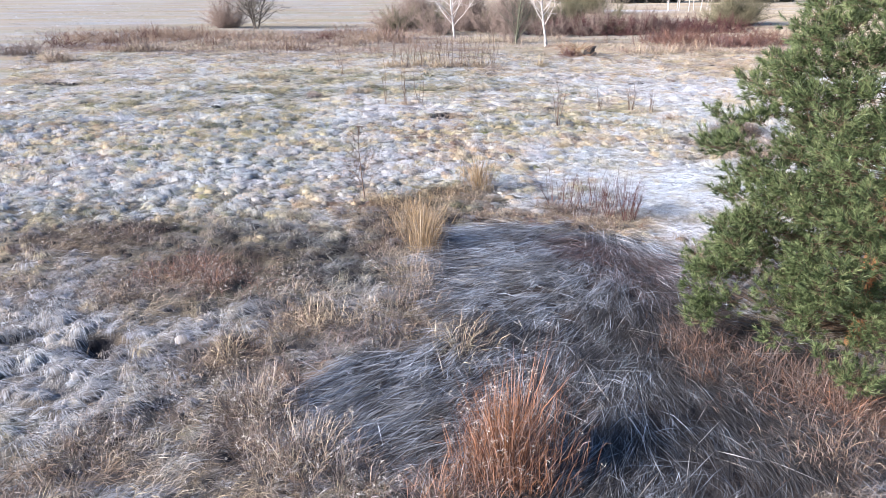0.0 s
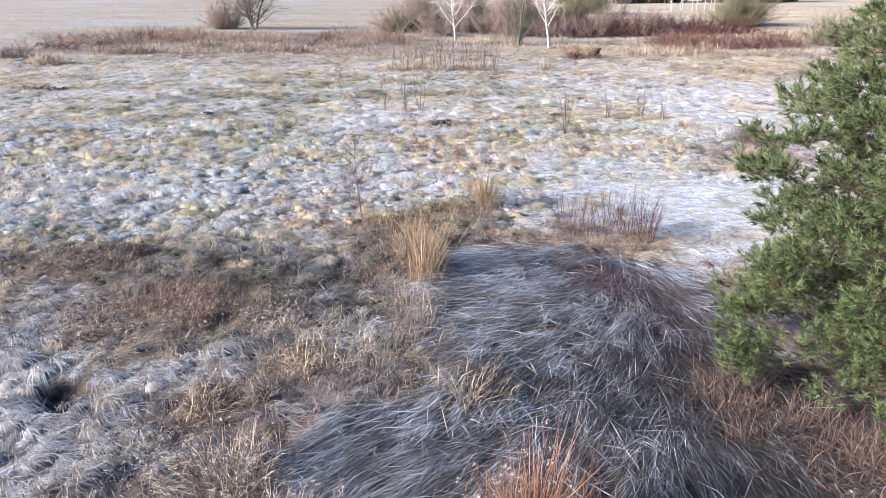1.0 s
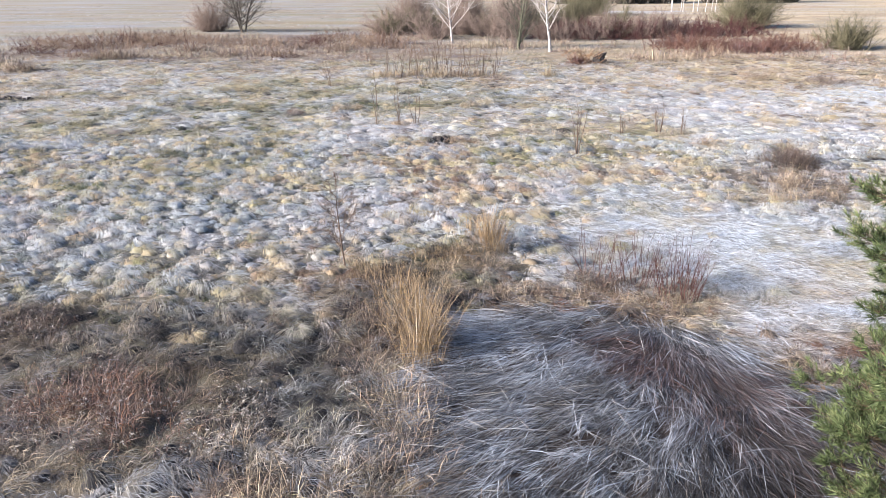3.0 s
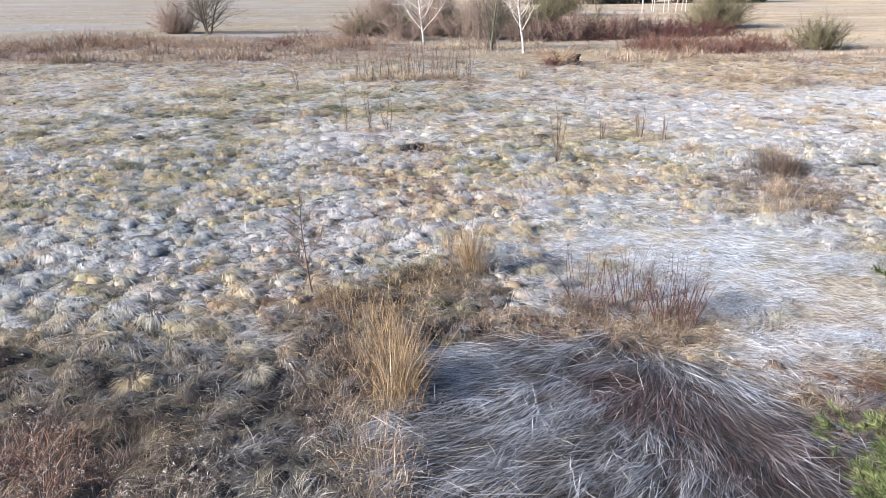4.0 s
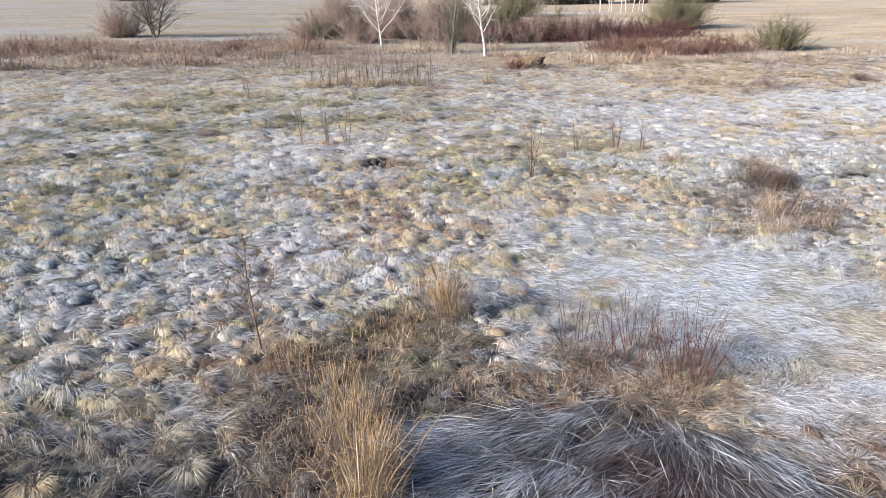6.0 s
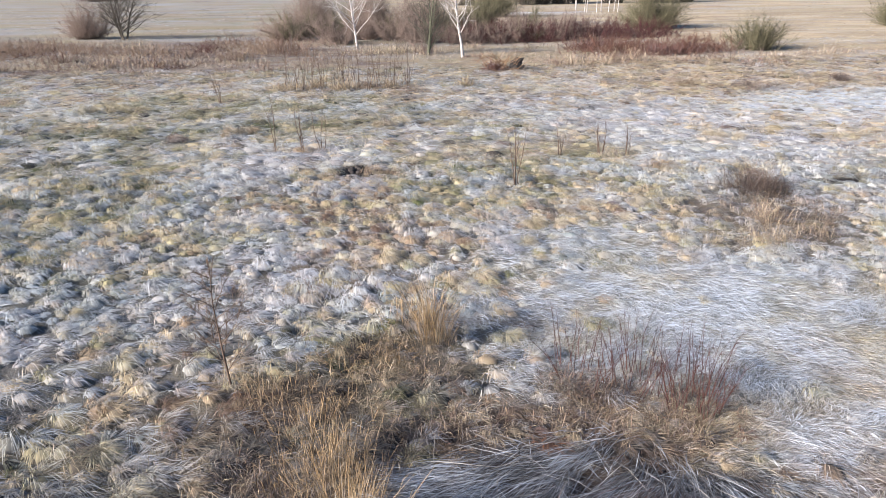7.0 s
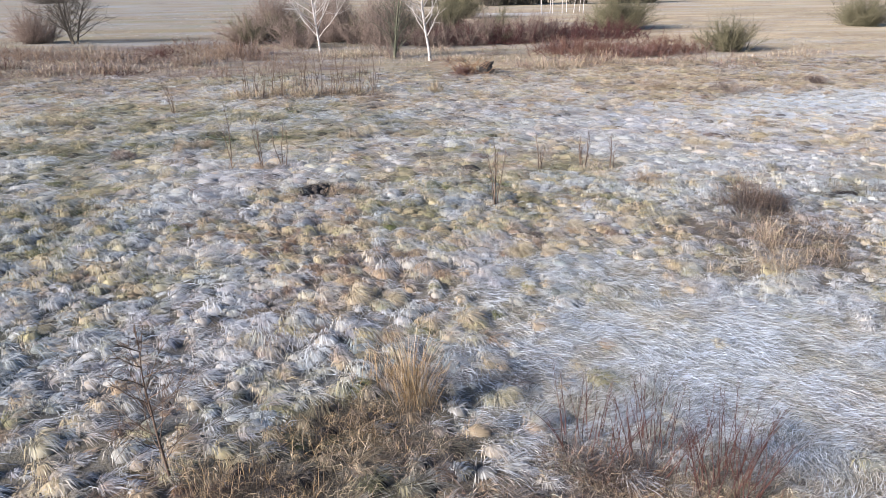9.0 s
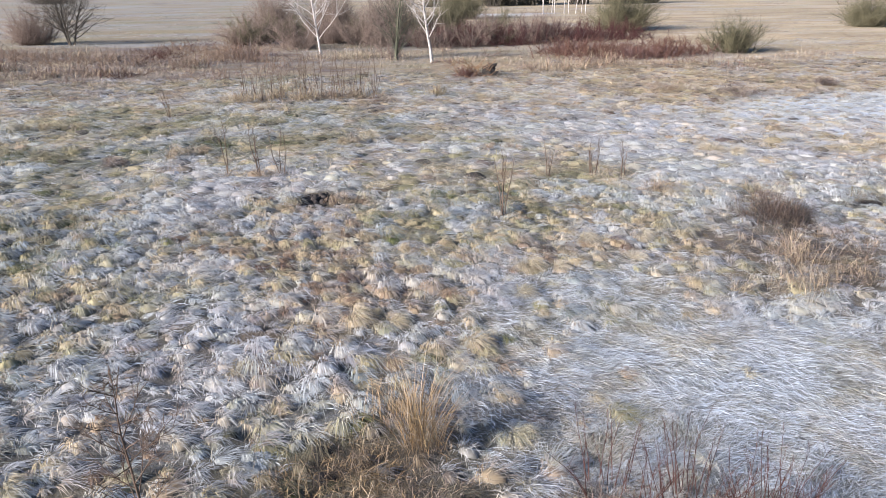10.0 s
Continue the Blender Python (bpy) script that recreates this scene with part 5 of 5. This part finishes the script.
for k, (cx, cy, tall, wide) in enumerate(((-50, 99, 2.0, 7), (-45, 97, 2.2, 7), (-41, 100, 2.0, 6), (-37, 98, 1.9, 6), (-33, 101, 1.6, 6), (-47, 91, 1.8, 6), (-28, 100, 1.4, 5), (-22, 98, 1.5, 5), (-15, 101, 1.4, 5), (-10, 99, 1.5, 5))):
    bush("low_shrub", cx, cy, tall, wide, 60, (RUST_TWIG, RED_TWIG)[k % 3 == 2], "broad low rusty leafless shrub among withered weeds", 680 + k, 0.032, 22, 0.8)
for k in range(58):
    r = random.Random(700 + k)
    cx, cy = (r.uniform(-52, 5), r.uniform(80, 118)) if k < 52 else (r.uniform(16, 46), r.uniform(82, 108))
    bush("low_shrub", cx, cy, r.uniform(0.8, 1.9), r.uniform(2.0, 4.6), 17, (BROWN_TWIG, RUST_TWIG, RED_TWIG, BROWN_TWIG, RUST_TWIG)[k % 5], ("low brown leafless shrub among withered weeds", "low rusty leafless shrub among withered weeds", "low reddish leafless shrub among withered weeds")[(0, 1, 2, 0, 1)[k % 5]], 700 + k, 0.032, 22, 0.7)


# ---- brushwood pile, far wood and far birches ----
def brush_pile(x, y):
    r = np.random.default_rng(77)
    ob = thing("brushwood_pile", x, y, "pile of rusty cut brushwood with a dark root plate", "brushwood")
    for s in range(60):
        a = r.uniform(0, 6.28)
        p = crooked(r, (r.normal(0, 0.8), r.normal(0, 0.6), r.uniform(0, 0.9)), (math.cos(a), math.sin(a), r.normal(0.35, 0.4)), r.uniform(0.8, 2.0), 4, 0.12)
        p[:, 2] = np.clip(p[:, 2], 0.02, None)
        v, qd = tubes([(p, np.linspace(0.035, 0.012, 4))], 4)
        put("branch", mesh_from("branch", v, None, qd, None, True), BRUSH, ob)
    bm = bmesh.new()
    bmesh.ops.create_icosphere(bm, subdivisions=3, radius=0.7)
    for v in bm.verts:
        v.co = Vector((v.co.x * 1.1 + 1.5, v.co.y * 0.6, v.co.z + 0.45)) * (1 + 0.35 * (noise.noise(v.co * 2.2)))
    me = bpy.data.meshes.new("root_plate")
    bm.to_mesh(me)
    bm.free()
    put("root_plate", me, SOIL, ob, "dark earthy root plate")


brush_pile(14.4, 78.5)
for k in range(9):
    r = random.Random(300 + k)
    tree("far_birch", 56.5 + 1.5 * k + r.uniform(-0.5, 0.5), 188 + r.uniform(-4, 4), r.uniform(11, 14), BIRCH, BROWN_TWIG, "distant white-trunked birch at the field's end", 0.1, 6, 0.4, 0.2, 300 + k, (r.uniform(-0.05, 0.05), 0))
for k in range(10):
    r = random.Random(400 + k)
    bush("far_wood", 40 + k * 8 + r.uniform(-2, 2), 245 + r.uniform(-8, 8), r.uniform(11, 15), 13, 60, DARK_BARK, "dark distant leafless wood at the field's end", 400 + k, 0.22, 12)


# ---- mud lumps ----
def mud_lumps(x, y, rx, ry, n, seed):
    r = np.random.default_rng(seed)
    ob = thing("mud_lumps", x, y, "turned-up lumps of dark wet soil in the grass", "soil", sink=0.0)
    for s in range(n):
        bm = bmesh.new()
        bmesh.ops.create_icosphere(bm, subdivisions=2, radius=r.uniform(0.06, 0.14))
        off = Vector(r.uniform(-9, 9, 3))
        for v in bm.verts:
            v.co *= 1 + 0.5 * noise.noise(v.co * 5 + off)
            v.co.z *= 0.7
        lx, ly = r.normal(0, 0.45) * rx, r.normal(0, 0.45) * ry
        bm.transform(Matrix.Translation((lx, ly, ground_z(x + lx, y + ly) - ob.location.z + 0.03)))
        me = bpy.data.meshes.new("lump")
        bm.to_mesh(me)
        bm.free()
        put("lump", me, SOIL, ob)


mud_lumps(-0.1, 43.2, 0.8, 1.5, 32, 1)
mud_lumps(1.2, 42.5, 0.9, 0.9, 14, 2)
mud_lumps(-30.5, 58.3, 2.4, 0.8, 24, 3)


# ---- the pine ----
def pine(x, y, tall):
    r = np.random.default_rng(5)
    ob = thing("pine_tree", x, y, "bushy green Scots pine with orange bark", "pine tree")
    p = crooked(r, (0, 0, 0), (0.0, 0, 1), tall, 14, 0.02)
    v, qd = tubes([(p, 0.2 * np.linspace(1, 0.1, 14))], 9)
    put("trunk", mesh_from("trunk", v, None, qd, None, True), PINE_BARK, ob, "orange flaking trunk")
    zs, rs = (0.7, 1.1, 1.7, 2.3, 3.4, 4.4, 5.2, 6.3, 7.5, 9.0, 11.0, 12.0), (3.1, 3.5, 3.15, 2.7, 2.7, 3.4, 3.05, 2.6, 2.05, 1.5, 0.8, 0.2)
    count = 840
    for m in range(count):
        # each branch ends in a spray of shoots, every shoot a brush of needles
        z = 0.8 + (tall - 0.9) * (1 - math.sqrt(1 - (m + 0.5) / count))
        a = m * 2.399 + r.uniform(-0.5, 0.5)
        lobe = 0.92 + 0.34 * noise.noise(Vector((math.cos(a) * 1.6, math.sin(a) * 1.6, z * 0.9))) + 0.12
        f = r.uniform(0.82, 1.1) if m % 3 else r.uniform(0.3, 0.72)
        reach = np.interp(z, zs, rs) * f * lobe
        size = r.uniform(0.34, 0.56) * (0.75 + 0.25 * min(1, reach / 2))
        mid = np.array([math.cos(a) * reach, math.sin(a) * reach, z])
        start = along(p, min(0.97, max(0.03, (z - 0.25 * reach) / tall)))
        lp = np.array([start, start * 0.55 + mid * 0.45 - np.array([0, 0, 0.10 * reach]), mid * 0.8 + start * 0.2 - np.array([0, 0, 0.07 * reach]), mid])
        lp[1:3] += r.normal(0, 0.07, (2, 3))
        rows = [(lp, np.array([0.026, 0.019, 0.012, 0.006]) * (1.15 - 0.5 * z / tall) * (1.1 if m % 6 == 0 else 0.4))]
        n = int(18 * size / 0.45)
        out = np.array([math.cos(a), math.sin(a), 0.3])
        d = r.normal(0, 0.75, (n, 3)) + out * 0.55
        d[:, 2] = d[:, 2] * 0.75 + 0.15
        d /= np.linalg.norm(d, axis=1)[:, None]
        root = mid - out * (r.uniform(0, 0.55, n) * size)[:, None]
        S = root + d * np.array([1.0, 1.0, 0.75]) * size * r.uniform(0.3, 0.85, (n, 1))
        D = d * 0.9 + out * 0.2 + np.array([0, 0, 0.55])
        D /= np.linalg.norm(D, axis=1)[:, None]
        ln = r.uniform(0.10, 0.22, n)
        for q in range(n):
            rows.append((np.array([root[q], (root[q] + S[q]) / 2 + r.normal(0, 0.02, 3), S[q] + D[q] * ln[q]]), np.array([0.006, 0.005, 0.003])))
        v, qd = tubes(rows, 3)
        limb = put("branch", mesh_from("branch", v, None, qd, None, True), PINE_LIMB, ob)
        k = np.repeat(np.arange(n), 38)
        g = r.uniform(0, 1, len(k))
        base = S[k] + D[k] * (g * ln[k])[:, None]
        nd = r.normal(0, 1, (len(k), 3))
        nd -= D[k] * np.sum(nd * D[k], 1)[:, None]
        nd = nd / (np.linalg.norm(nd, axis=1)[:, None] + 1e-9) * (0.85 - 0.45 * g)[:, None] + D[k] * (0.5 + 0.4 * g)[:, None]
        side = np.cross(nd, r.normal(0, 1, (len(k), 3)))
        side /= np.linalg.norm(side, axis=1)[:, None]
        L = r.uniform(0.10, 0.175, len(k))[:, None]
        v = np.stack([base - side * 0.0068, base + side * 0.0068, base + nd * L], 1).reshape(-1, 3)
        put("needles", mesh_from("needles", v, np.arange(len(v)).reshape(-1, 3)), NEEDLES, limb, kind="stuff")
    return ob


pine(9.4, 14.3, 12.0)
